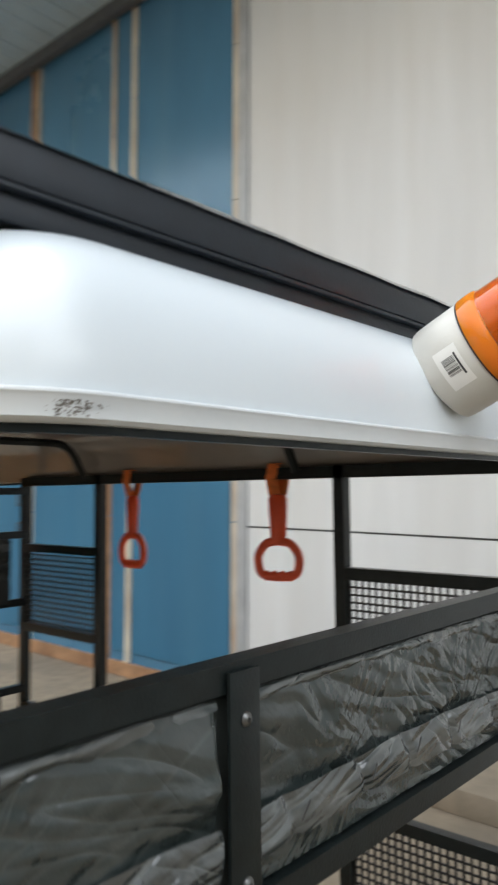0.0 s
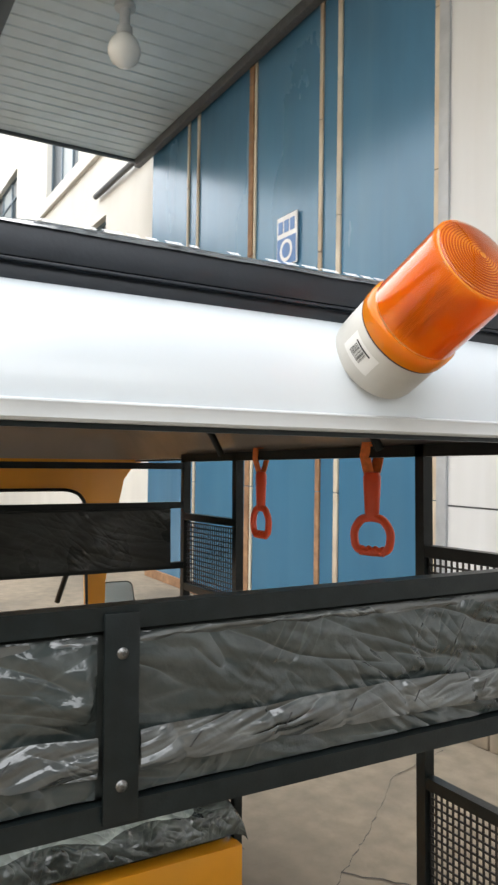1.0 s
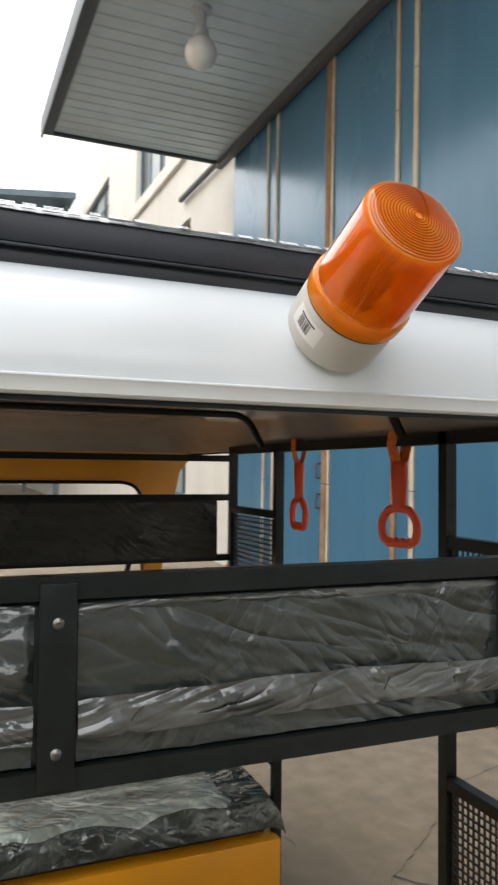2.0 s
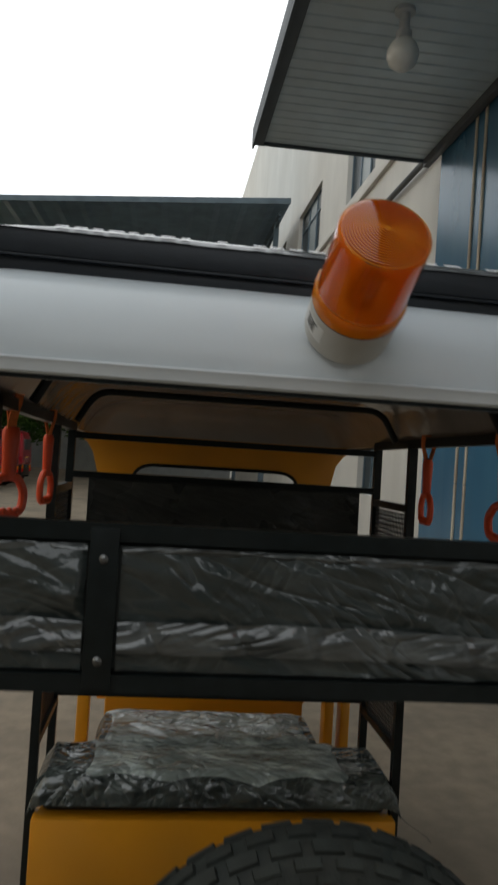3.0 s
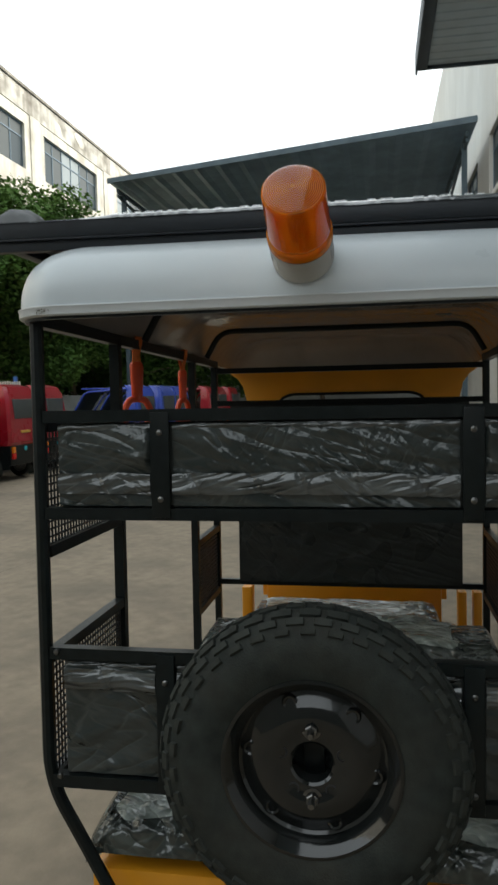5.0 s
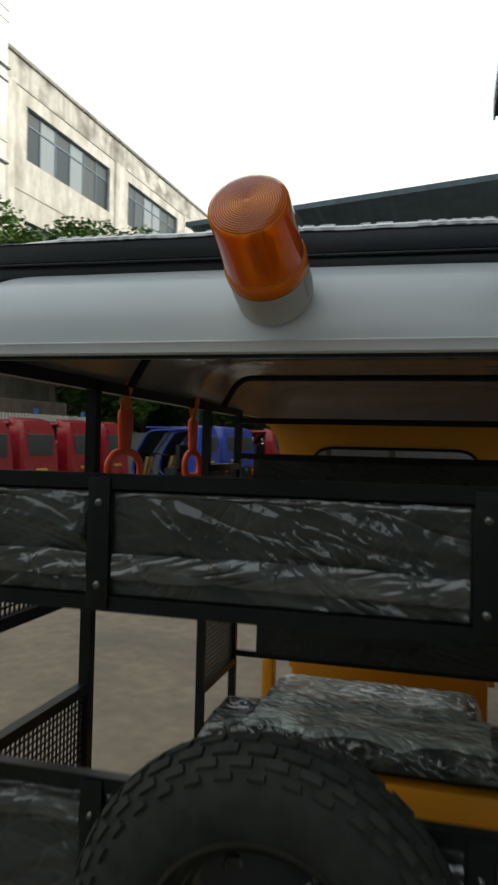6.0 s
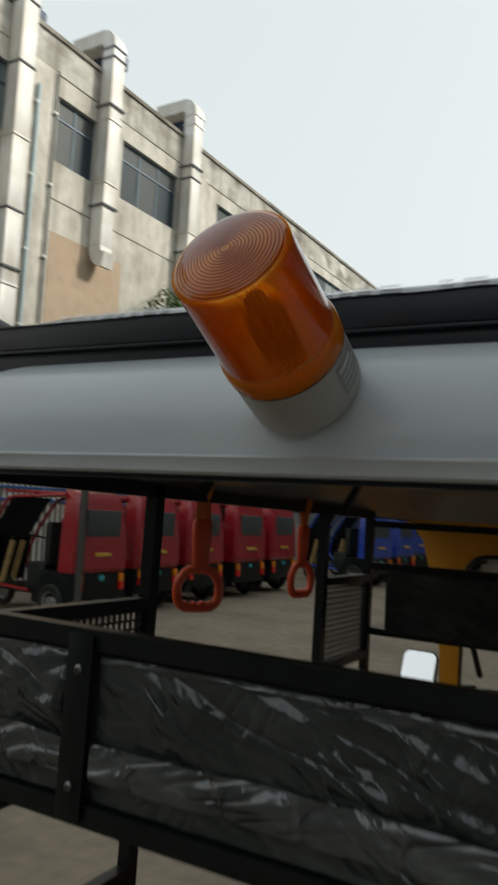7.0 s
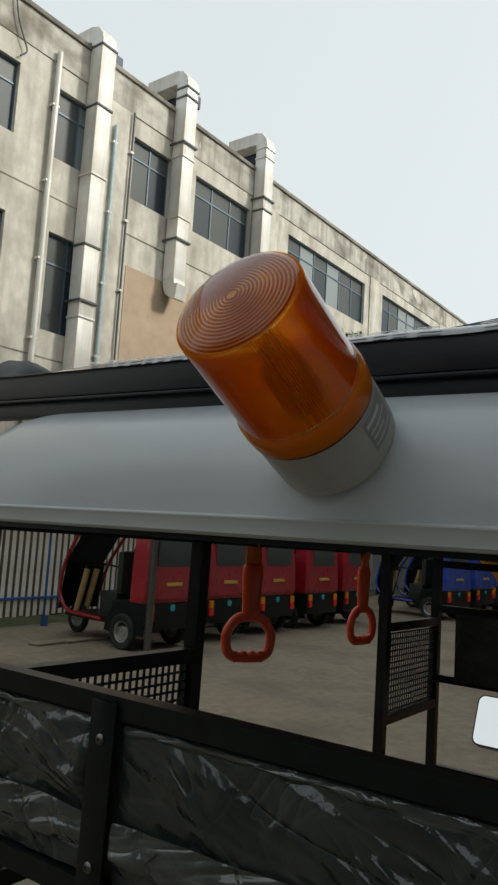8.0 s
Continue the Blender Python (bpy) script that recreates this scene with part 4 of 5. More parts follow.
# bulkhead between cab and bench
for z in (1.625, 1.482, 1.262, .985, .69):
    tube("cross_bar", [(XB, YC - HW + .013, z), (XB, YC + HW - .013, z)], .0115)
for z0, z1, ya, yb in ((1.262, 1.472, .30, 1.315), (.695, .985, .33, 1.285)):
    bm = B()
    sheet(bm, (XB + .018, ya, z0), (0, yb - ya, 0), (0, 0, z1 - z0), 60, 14, lambda p, s, t: p + Vector((.006 * math.sin(s * 40 + 3 * noise.noise(p * 3)) * (1 - t) * .5 + .004 * noise.noise(p * 9), 0, 0)))
    g = bmesh.ops.extrude_face_region(bm, geom=bm.faces[:])
    bmesh.ops.translate(bm, vec=(-.02, 0, 0), verts=[v for v in g["geom"] if isinstance(v, bmesh.types.BMVert)])
    part("bulkhead_pad", bm, M_VINYL, trike, "black vinyl bulkhead pad")
    bm = B()
    sheet(bm, (XB + .031, ya + .006, z0 + .006), (0, yb - ya - .012, 0), (0, 0, z1 - z0 - .012), 80, 20, lambda p, s, t: p + Vector((.004 * folds(p.y, p.z, Vector((2, 5, 1))), 0, 0)))
    part("wrap", bm, M_FILMDARK, trike, "thin clear plastic wrap")

# yellow cab back with its window opening
bm = B()
x0 = -2.78
outer = [(.11, 1.76), (1.50, 1.76), (1.50, 1.668), (1.455, 1.65), (1.405, 1.615), (1.372, 1.57), (1.35, 1.47), (1.29, 1.12), (1.285, .45), (.327, .45), (.322, 1.12), (.262, 1.47), (.235, 1.57), (.205, 1.615), (.155, 1.65), (.11, 1.668)]
inner = [(.40, .80), (.42, 1.47), (.45, 1.51), (.50, 1.525), (1.112, 1.525), (1.162, 1.51), (1.192, 1.47), (1.212, .80)]
outer, inner = [[(YC + (y - YC) * .972, 1.58 + (z - 1.58) * .972) for y, z in r] for r in (outer, inner)]
ov = [bm.verts.new((x0, y, z)) for y, z in outer]
iv = [bm.verts.new((x0, y, z)) for y, z in inner]
es = [bm.edges.new((a, b)) for r in (ov, iv) for a, b in zip(r, r[1:] + r[:1])]
bmesh.ops.triangle_fill(bm, edges=es, use_beauty=True)
g = bmesh.ops.extrude_face_region(bm, geom=bm.faces[:])
bmesh.ops.translate(bm, vec=(-.035, 0, 0), verts=[v for v in g["geom"] if isinstance(v, bmesh.types.BMVert)])
part("cab_back", bm, M_YELLOW, trike, "yellow painted cab frame with a window opening")
bm = B()
sweep(bm, arc_corner([(x0 + .004, *p) for p in inner], .03, 3), .008, 6, closed=True)
part("window_seal", bm, M_BLACK, trike, "black rubber window seal")
for ya, yb in ((.286, .334), (1.296, 1.334), (1.365, 1.402)):
    bm = B()
    box(bm, -2.54, -2.46, ya, yb, .2205, .60, .006)
    part("cab_upright", bm, M_YELLOW, trike, "yellow steel upright under the cab")
bm = B()
box(bm, -2.70, -2.62, .385, 1.235, .2205, .675, .012)
part("cab_seat_base", bm, M_YELLOW, trike, "yellow steel seat base")

# floor and running gear
bm = B()
box(bm, -2.95, -1.25, YC - .50, YC + .50, .185, .22, .006)
box(bm, -1.249, -.44, YC - .34, YC + .34, .185, .22, .006)
part("floor_plate", bm, M_FLOORPLATE, trike, "dark steel floor plate")
for y in (YC - .3, YC + .3):
    tube("chassis_rail", [(-.5, y, .16), (-3.3, y, .16)], .024)


def bench(x_near, x_far, z0, z1, face_y0, face_y1, inset=.02):
    bm = B()
    box(bm, x_far, x_near, face_y0, face_y1, .2205, z0, .008)
    part("bench_box", bm, M_YELLOW, trike, "yellow sheet steel bench box")
    bm = B()
    box(bm, x_far + .035, x_near - .035, face_y0 + .02, face_y1 - .02, z0 + .001, z1 - .022, .04, 4)
    part("bench_cushion", bm, M_VINYL, trike, "black vinyl bench cushion")
    bm = B()
    lx, ly = x_near - x_far + .02, face_y1 - face_y0 + .02

    def over(p, s, t):
        # a loose sheet boxed over the cushion: flat on top, turned down over both long edges and tucked at the ends
        a = math.pi * (.02 + .96 * s)
        c, sn = math.cos(a), math.sin(a)
        x = (x_far + x_near) / 2 - lx / 2 * math.copysign(abs(c) ** .42, c)
        edge = min(1, 26 * min(t, 1 - t))
        z = z0 + .006 + (z1 - z0) * abs(sn) ** .42 * (.25 + .75 * edge ** .5)
        q = Vector((x * 1.2, p.y, z * 1.6))
        d = .007 * ridged(q, 5, 3) + .0025 * noise.noise(q * 18)
        return Vector((x - d * .7 * math.copysign(abs(c) ** 3, c), p.y, z + d * sn * .9))
    sheet(bm, (0, face_y0 - .01, 0), (1, 0, 0), (0, ly, 0), 110, 130, over)
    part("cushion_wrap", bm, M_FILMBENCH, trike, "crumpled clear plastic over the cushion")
    # loose sheet on top; its pale colour carries the sheen of reflected sky
    bm = B()

    def loose(p, s, t):
        q = Vector((p.x * 1.2, p.y, z1 * 1.6))
        rim = min(1, 14 * min(s, 1 - s), 20 * min(t, 1 - t))
        fall = .030 * max(0, (s - .86) / .14) ** 2 + .012 * max(0, 1 - 18 * min(t, 1 - t))
        d = .007 * ridged(q, 5, 3) + .0025 * noise.noise(q * 18)
        lift = .003 + .006 * max(0, noise.noise(Vector((p.x * 6, p.y * 5, 3))))
        return Vector((p.x + .010 * noise.noise(Vector((p.y * 7, 1, 2))), p.y, z1 + .006 + d * .9 + lift * rim - fall))
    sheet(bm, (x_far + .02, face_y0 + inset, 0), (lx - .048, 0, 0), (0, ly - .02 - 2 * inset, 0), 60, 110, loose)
    part("sheen_layer", bm, M_FILMSHEEN, trike, "loose plastic layer, the sky sheen put into its pale colour")


bench(-1.745, -2.06, .446, .572, .238, 1.378, .13)
bench(-1.985, -2.34, .446, .580, .39, 1.19)
bench(-.53, -.92, .43, .545, .29, 1.32)


def wheel(name, cx, cy, cz, r, w, axis_rot, parent, label, rim_r):
    bm = B()
    prof = [(rim_r, -w * .36), (rim_r + .02, -w * .42), (r * .82, -w * .5), (r * .93, -w * .47), (r * .985, -w * .34), (r, -w * .15), (r, w * .15), (r * .985, w * .34), (r * .93, w * .47), (r * .82, w * .5), (rim_r + .02, w * .42), (rim_r, w * .36)]
    mm = pose(cx, cy, cz) @ axis_rot
    lathe(bm, prof, 48, mm, cap=False)
    tyre = part("wheel", bm, M_RUBBER, parent, label)
    bm = B()
    lathe(bm, [(rim_r, -w * .36), (rim_r, -w * .2), (rim_r * .75, -w * .05), (.06, 0), (.05, w * .15), (.001, w * .15)], 32, mm, cap=False)
    lathe(bm, [(rim_r, w * .36), (rim_r - .012, w * .30), (rim_r - .02, -w * .2)], 32, mm, cap=False)
    part("rim", bm, M_RIM if parent is trike else M_HUBGREY, tyre, "steel rim")
    return tyre


for y in (YC - .43, YC + .43):
    wheel("rear_wheel", -.95, y, .275, .275, .11, pose(0, 0, 0, 90), trike, "black road wheel", .165)
wheel("front_wheel", -3.45, YC, .22, .245, .09, pose(0, 0, 0, 90), trike, "black front wheel", .15)
bm = B()
sweep(bm, [(-.95, YC - .43, .275), (-.95, YC + .43, .275)], .028, 10)
part("axle", bm, M_BLACK, trike)
bm = B()
sheet(bm, (-3.30, YC - .46, .36), (-.28, 0, .42), (0, .92, 0), 20, 24, lambda p, s, t: p + Vector((-.14 * math.sin(math.pi * t) * (1 - .2 * s), 0, 0)))
g = bmesh.ops.extrude_face_region(bm, geom=bm.faces[:])
bmesh.ops.translate(bm, vec=(.02, 0, 0), verts=[v for v in g["geom"] if isinstance(v, bmesh.types.BMVert)])
part("front_fairing", bm, M_YELLOW, trike, "yellow front fairing")
for s in (-1, 1):
    tube("fork_leg", [(-3.45, YC + s * .07, .22), (-3.30, YC + s * .07, .86)], .02, square=False)
    tube("windscreen_post", [(-3.42, YC + s * .44, .95), (-2.95, YC + s * .52, 1.66)], .014, square=False)
tube("handlebar", [(-3.02, YC - .44, .93), (-3.16, YC - .36, .94), (-3.26, YC - .12, .90), (-3.26, YC + .12, .90), (-3.16, YC + .36, .94), (-3.02, YC + .44, .93)], .012, .08, False, "chrome bent handlebar", M_CHROME)
for s in (-1, 1):
    bm = B()
    sweep(bm, [(-3.06, YC + s * .42, .935), (-2.96, YC + s * .47, .925)], .018, 12)
    part("hand_grip", bm, M_RUBBER, trike, "black rubber grip")
    tube("mirror_stalk", [(-3.15, YC + s * .40, .95), (-3.15, YC + s * .58, .93), (-3.115, YC + s * .63, .955)], .006, .04, False)
    tilt = pose(-3.10, YC + s * .645, .972, 0, -24.5, -2.5)
    shell = part("mirror", round_plate(.080, .107, .032, -.016, .010, tilt), M_BLACK, trike, "black rear-view mirror")
    part("mirror_glass", round_plate(.074, .101, .028, .0102, .013, tilt), M_MIRROR, shell, "mirror glass")

# ---------------------------------------------------------------- spare wheel on the rear frame
WC = Vector((-.395, .807, .780))
spare = thing("spare_wheel", "black spare wheel with knobbly tyre bolted to the rear frame", "wheel", CART @ Matrix.Translation(WC) @ pose(0, 0, 0, 0, 90, 0))
bm = B()
RT = .302
lathe(bm, [(.160, -.045), (.172, -.052), (.21, -.060), (.25, -.058), (.278, -.050), (.293, -.036), (.298, -.015), (.298, .015), (.293, .036), (.278, .050), (.252, .058), (.248, .0605), (.21, .061), (.185, .056), (.170, .050), (.160, .045)], 96, cap=False)
tyre = part("tyre", bm, M_RUBBER, spare, "black rubber tyre with dusty tread")


def lug_mesh(a0, r0, z0, r1, z1, wid, h):
    """One tread block between two points of the section, standing proud of the carcass."""
    bm = B()
    c = []
    for aa in (a0 - wid / 2, a0 + wid / 2):
        for r, z in ((r0, z0), (r1, z1)):
            nr = Vector((r - .20, z * 1.25)).normalized()
            for hh in (-.004, h):
                q = r + nr.x * hh, z + nr.y * hh
                shrink = 1 if hh < 0 else .86
                ang = a0 + (aa - a0) * shrink
                c.append(bm.verts.new((q[0] * math.cos(ang), q[0] * math.sin(ang), q[1])))
    for f in ((0, 1, 3, 2), (4, 6, 7, 5), (0, 4, 5, 1), (2, 3, 7, 6), (0, 2, 6, 4), (1, 5, 7, 3)):
        bm.faces.new([c[i] for i in f])
    return mesh_of(bm, "tread_block", False)


rows = ((.2600, .0565, .2690, .0535, .115, 0), (.2760, .0503, .2860, .0440, .135, .5), (.2900, .0395, .2965, .0230, .150, 0), (.2975, .0130, .298, -.0090, .135, .5), (.2968, -.0200, .2915, -.0370, .150, 0))
for k, (r0, z0, r1, z1, wid, ph) in enumerate(rows):
    me = lug_mesh(0, r0, z0, r1, z1, wid, .0062)
    me.materials.append(M_RUBBER)
    for i in range(34):
        lug = new("tread_block", me)
        lug.parent = tyre
        lug.matrix_basis = pose(0, 0, 0, 0, 0, 360 * (i + ph) / 34 + random.uniform(-.4, .4))
bm = B()
lathe(bm, [(.158, -.05), (.172, -.052), (.174, -.046), (.163, -.040), (.150, -.034), (.146, .010), (.152, .034), (.163, .040), (.174, .046), (.173, .053), (.166, .054), (.155, .043), (.147, .034), (.144, .016), (.138, .012), (.128, .015), (.112, .024), (.090, .031), (.072, .030), (.060, .024), (.044, .024), (.039, .020), (.038, -.01)], 72, cap=False)
rim = part("rim", bm, M_RIM, spare, "glossy black pressed steel rim")
for i in range(5):
    a = radians(36 + i * 72)
    bm = B()
    lathe(bm, [(.012, -.003), (.012, .0025), (.009, .003), (.008, -.006)], 16, pose(.062 * math.cos(a), .062 * math.sin(a), .0225))
    part("bolt_hole", bm, M_INK, rim, "dark bolt hole")
for i in range(6):
    a = radians(i * 60 + 20)
    bm = B()
    lathe(bm, [(.017, -.018), (.016, -.010), (.013, -.007), (.009, -.009), (.007, -.016), (.001, -.018)], 20, pose(.122 * math.cos(a), .122 * math.sin(a), .028))
    part("rim_boss", bm, M_RIM, rim)
for dx in (-.067, .067):
    bolt = B()
    lathe(bolt, [(.013, .0), (.013, .012), (.0105, .014), (.0075, .014), (.0075, .030), (.006, .034), (.001, .034)], 6, pose(dx, 0, .024), cap=False)
    lathe(bolt, [(.019, .0015), (.019, .004), (.013, .0045)], 20, pose(dx, 0, .022), cap=False)
    part("mounting_bolt", bolt, M_STEEL, spare, "zinc hexagon nut on a stud")
bm = B()
box(bm, -.12, .12, -.02, .02, -.062, -.03, .003)
part("mounting_bar", bm, M_BLACK, spare, "black mounting bar")

# ---------------------------------------------------------------- solar panel on the roof
PC = Vector((-.437, .80, 1.8505))
panel = thing("solar_panel", "black framed roof panel still in printed protective film", "panel", CART @ Matrix.Translation(PC) @ pose(0, 0, 0, -1.15, 0, -2.2))
PL, P0, P1 = -1.95, -.70, .70
for a in ((-.03, 0, P0, P1), (PL, PL + .03, P0, P1), (PL + .031, -.031, P0, P0 + .03), (PL + .031, -.031, P1 - .03, P1)):
    bm = B()
    box(bm, *a, -.036, 0, .002)
    part("frame_rail", bm, M_PANEL, panel, "black anodised aluminium frame")
bm = B()
box(bm, -.030, -.009, P0, P1, -.061, -.0365, .0015)
box(bm, -.0088, -.0005, P0, P1, -.0405, -.0368, .001)
part("frame_flange", bm, M_PANEL, panel, "recessed black lower flange of the frame")
bm = B()
box(bm, PL + .031, -.031, P0 + .031, P1 - .031, -.014, -.005)
part("cell_sheet", bm, M_PANEL, panel)
bm = B()
sheet(bm, (.003, P0, -.003), (-.020, 0, .012), (0, P1 - P0, 0), 4, 160, lambda p, s, t: p + Vector((0, 0, .0012 * noise.noise(Vector((p.y * 14, p.x * 40, 0))) + .003 * math.sin(s * 3.1) - .010 * s * max(0, min(1, (-.40 - p.y) / .08)))))
film = part("protective_film", bm, M_FILMPRINT, panel, "clear film folded over the frame edge")
# printing too blurred to read: two rows of plain white bars
rnd = random.Random(11)
y = -.40
while y < P1 - .08:
    w = rnd.uniform(.012, .024)
    for c0, c1 in ((.16, .36), (.52, .72)):
        bm = B()
        bm.faces.new([bm.verts.new((.0048 - c * .0165, y + d, .0024 + c * .0095)) for c, d in ((c0, 0), (c0, w), (c1, w + .002), (c1, .002))])
        part("print_bar", bm, M_PRINT, film, smooth=False)
    y += w + rnd.uniform(.005, .010) + (.03 if rnd.random() < .15 else 0)
bm = B()
sheet(bm, (-.13, P0 + .005, .001), (.12, 0, 0), (0, .12, 0), 14, 14, lambda p, s, t: p + Vector((0, 0, .042 * math.sin(math.pi * s) ** .6 * math.sin(math.pi * t) ** .6 + .004 * noise.noise(p * 60))))
part("corner_guard", bm, M_DARKTRIM, panel, "dark crumpled corner guard")
for x in (-.4, -1.4):
    for yy in (-.33, .33):
        bm = B()
        box(bm, x - .03, x + .03, yy - .03, yy + .03, -.050, -.0145, .003)
        part("mounting_foot", bm, M_BLACK, panel)

# ---------------------------------------------------------------- amber beacon on the rear of the roof
ax = Vector((.187, 0, .092)).normalized()
apex = Vector((-.2165, .8015, 1.8345)) - ax * .0105
base_pt = apex - ax * .202 * .93
BM = CART @ Matrix.Translation(base_pt) @ Vector((0, 0, 1)).rotation_difference(ax).to_matrix().to_4x4() @ Matrix.Diagonal((1.035, 1.035, .93, 1))
beacon = thing("warning_beacon", "amber warning beacon with pale grey base on the roof edge", "beacon light", BM)
bm = B()
lathe(bm, [(.0530, -.0075), (.0552, -.0060), (.0562, .000), (.0565, .022), (.0565, .054), (.055, .058), (.05, .058)], 72)
base = part("base", bm, M_BASE, beacon, "pale grey plastic base")
bm = B()
lathe(bm, [(.030, -.045), (.030, -.0072)], 40)
part("mounting_boss", bm, M_BASE, base)
bm = B()
lathe(bm, [(.0555, .0585), (.0578, .060), (.0582, .070), (.0578, .079), (.0562, .082), (.0548, .084), (.0535, .083), (.052, .062)], 96, cap=False)
part("lens_rim", bm, M_AMBERRIM, beacon, "amber lens collar")
# black ring painted in for the shaded gap under the collar
bm = B()
lathe(bm, [(.0557, .0572), (.0572, .0575), (.0572, .0592), (.0557, .0595)], 72, cap=False)
part("gap_ring", bm, M_INK, beacon, "dark ring put in for the gap between lens and base")
bm = B()
prof = [(.0552, .0835), (.0550, .090), (.0544, .120), (.0539, .150), (.0534, .176), (.0531, .1845), (.0522, .1890), (.0500, .1922)]
prof += [(r, .1935 + .0085 * (1 - (r / .049) ** 2)) for r in (.047, .042, .036, .030, .024, .018, .012, .006, .0004)]
lathe(bm, prof, 120, cap=False)
lens = part("lens", bm, M_AMBER, beacon, "smooth amber dome lens with rings on top")
bm = B()
lathe(bm, [(.0518, .0845), (.0515, .100), (.0508, .140), (.0502, .172), (.0499, .185), (.0497, .1909)], 300, wob=lambda r, j, i: r + (.0030 if j % 2 else 0), cap=False)
part("ribbed_liner", bm, M_AMBERIN, lens, "fine vertical ribs inside the lens")
bm = B()
prof = []
r = .0495
while r > .004:
    hgt = .1908 + .0085 * (1 - (r / .049) ** 2)
    prof += [(r, hgt), (r - .0006, hgt + .0010), (r - .0016, hgt + .0010), (r - .0022, hgt)]
    r -= .0030
lathe(bm, prof + [(.0005, .1996)], 120, cap=False)
part("ringed_disc", bm, M_AMBERDISC, lens, "concentric rings under the dome")
# darker amber rings stand in for the refraction lines of the dome
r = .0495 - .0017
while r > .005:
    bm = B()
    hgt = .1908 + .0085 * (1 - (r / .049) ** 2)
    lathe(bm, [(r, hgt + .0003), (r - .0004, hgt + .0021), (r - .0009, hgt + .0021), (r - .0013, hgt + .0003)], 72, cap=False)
    part("ring", bm, M_AMBERSHADE, lens, "dark amber ring, the dome's ring shading put into its colour")
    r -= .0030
bm = B()
lathe(bm, [(.019, .0675), (.019, .112), (.016, .118), (.010, .121), (.010, .136)], 36)
part("lamp_core", bm, M_CORE, beacon, "dark lamp holder inside the lens")
# unseen white plate added to brighten the lens from inside
bm = B()
lathe(bm, [(.049, .0595), (.049, .064), (.040, .066), (.001, .067)], 48)
part("reflector", bm, M_LABEL, beacon, "white reflector plate added inside the lens to brighten it")

def wrap_label(a_mid, half, h0, h1, mark, mt=None):
    bm = B()
    sheet(bm, (0, 0, 0), (1, 0, 0), (0, 1, 0), 14, 2, lambda p, s, t: Vector((.0569 * math.cos(a_mid + half * (2 * s - 1)), .0569 * math.sin(a_mid + half * (2 * s - 1)), h0 + (h1 - h0) * t)))
    lab = part("label", bm, mt or M_LABEL, base, mark)
    return lab


def label_bar(lab, a0, a1, h0, h1, mt=None):
    bm = B()
    sheet(bm, (0, 0, 0), (1, 0, 0), (0, 1, 0), 4, 1, lambda p, s, t: Vector((.05705 * math.cos(a0 + (a1 - a0) * s), .05705 * math.sin(a0 + (a1 - a0) * s), h0 + (h1 - h0) * t)))
    part("print_bar", bm, mt or M_INK, lab, smooth=False)


la = wrap_label(radians(-70), radians(23), .014, .044, "white barcode label")
for i in range(14):
    a = radians(-82 + i * 1.45)
    label_bar(la, a, a + radians(random.choice((.5, .8, 1.1))), .020, .036)
label_bar(la, radians(-84), radians(-58), .037, .0395)
lb = wrap_label(radians(88), radians(20), .012, .050, "printed grey maker label", M_GREYLABEL)
for i, h in enumerate((.040, .032, .025, .017)):
    label_bar(lb, radians(71), radians((96, 104, 92, 102)[i]), h, h + (.0045 if i == 0 else .0018), M_LABEL)

# ---------------------------------------------------------------- hanging hand straps
def hand_strap():
    st = thing("hand_strap", "orange hand strap with plastic ring handle hanging from the roof rail", "hand strap", None, "hand straps along the roof rails")
    for s in (-1, 1):
        bm = B()
        pts = [Vector((s * .002, 0, -.118)), Vector((s * .008, s * .007, -.088)), Vector((s * .010, s * .0155, -.056)), Vector((s * .006, s * .0168, -.045)), Vector((s * .002, s * .0168, -.0262))]
        sweep(bm, pts, .0145, square=True, r2=.0014, up=(0, 1, 0))
        part("webbing", bm, M_STRAP, st, "orange woven webbing")
    bm = B()
    box(bm, -.015, .015, -.018, .018, -.0262, -.0240, .0008, 1)
    part("webbing_loop", bm, M_STRAP, st, "webbing turned over the rail")
    bm = B()
    lathe(bm, [(.005, -.218), (.010, -.214), (.0125, -.20), (.0135, -.17), (.0150, -.135), (.0155, -.108), (.012, -.098), (.004, -.096)], 20, Matrix.Diagonal((1.55, .95, 1, 1)))
    part("sleeve", bm, M_GRIP, st, "tapered orange plastic sleeve")
    bm = B()
    path = arc_corner([(0, 0, -.208), (-.030, 0, -.211), (-.054, 0, -.241), (-.048, 0, -.288), (0, 0, -.293), (.048, 0, -.288), (.054, 0, -.241), (.030, 0, -.211), (.001, 0, -.208)], .020, 5)
    sweep(bm, path[:-1], .0098, 10, closed=True, r2=.0105)
    for x in (-.030, -.010, .010, .030):
        # finger bumps on the lower bar
        bmesh.ops.create_uvsphere(bm, u_segments=10, v_segments=6, radius=.0088, matrix=Matrix.Translation((x, 0, -.2855)))
    part("ring", bm, M_GRIP, st, "orange plastic ring handle")
    for i in range(6):
        bm = B()
        lathe(bm, [(.003, -.0052), (.0105, -.003), (.0105, .003), (.003, .0052)], 12, pose(-.03 + i * .012, 0, -.2915, 0, 90))
        part("grip_ridge", bm, M_GRIP, st)
    return st


first = hand_strap()
HOOK = 1.7035
first.matrix_world = CART @ pose(-1.122, 1.385, HOOK, 0, 0, 18)
for x, y, a in ((-1.653, 1.384, -4), (-1.122, .228, -30), (-1.653, .228, -8)):
    copy_thing(first, CART @ pose(x, y, HOOK, 0, 0, a))

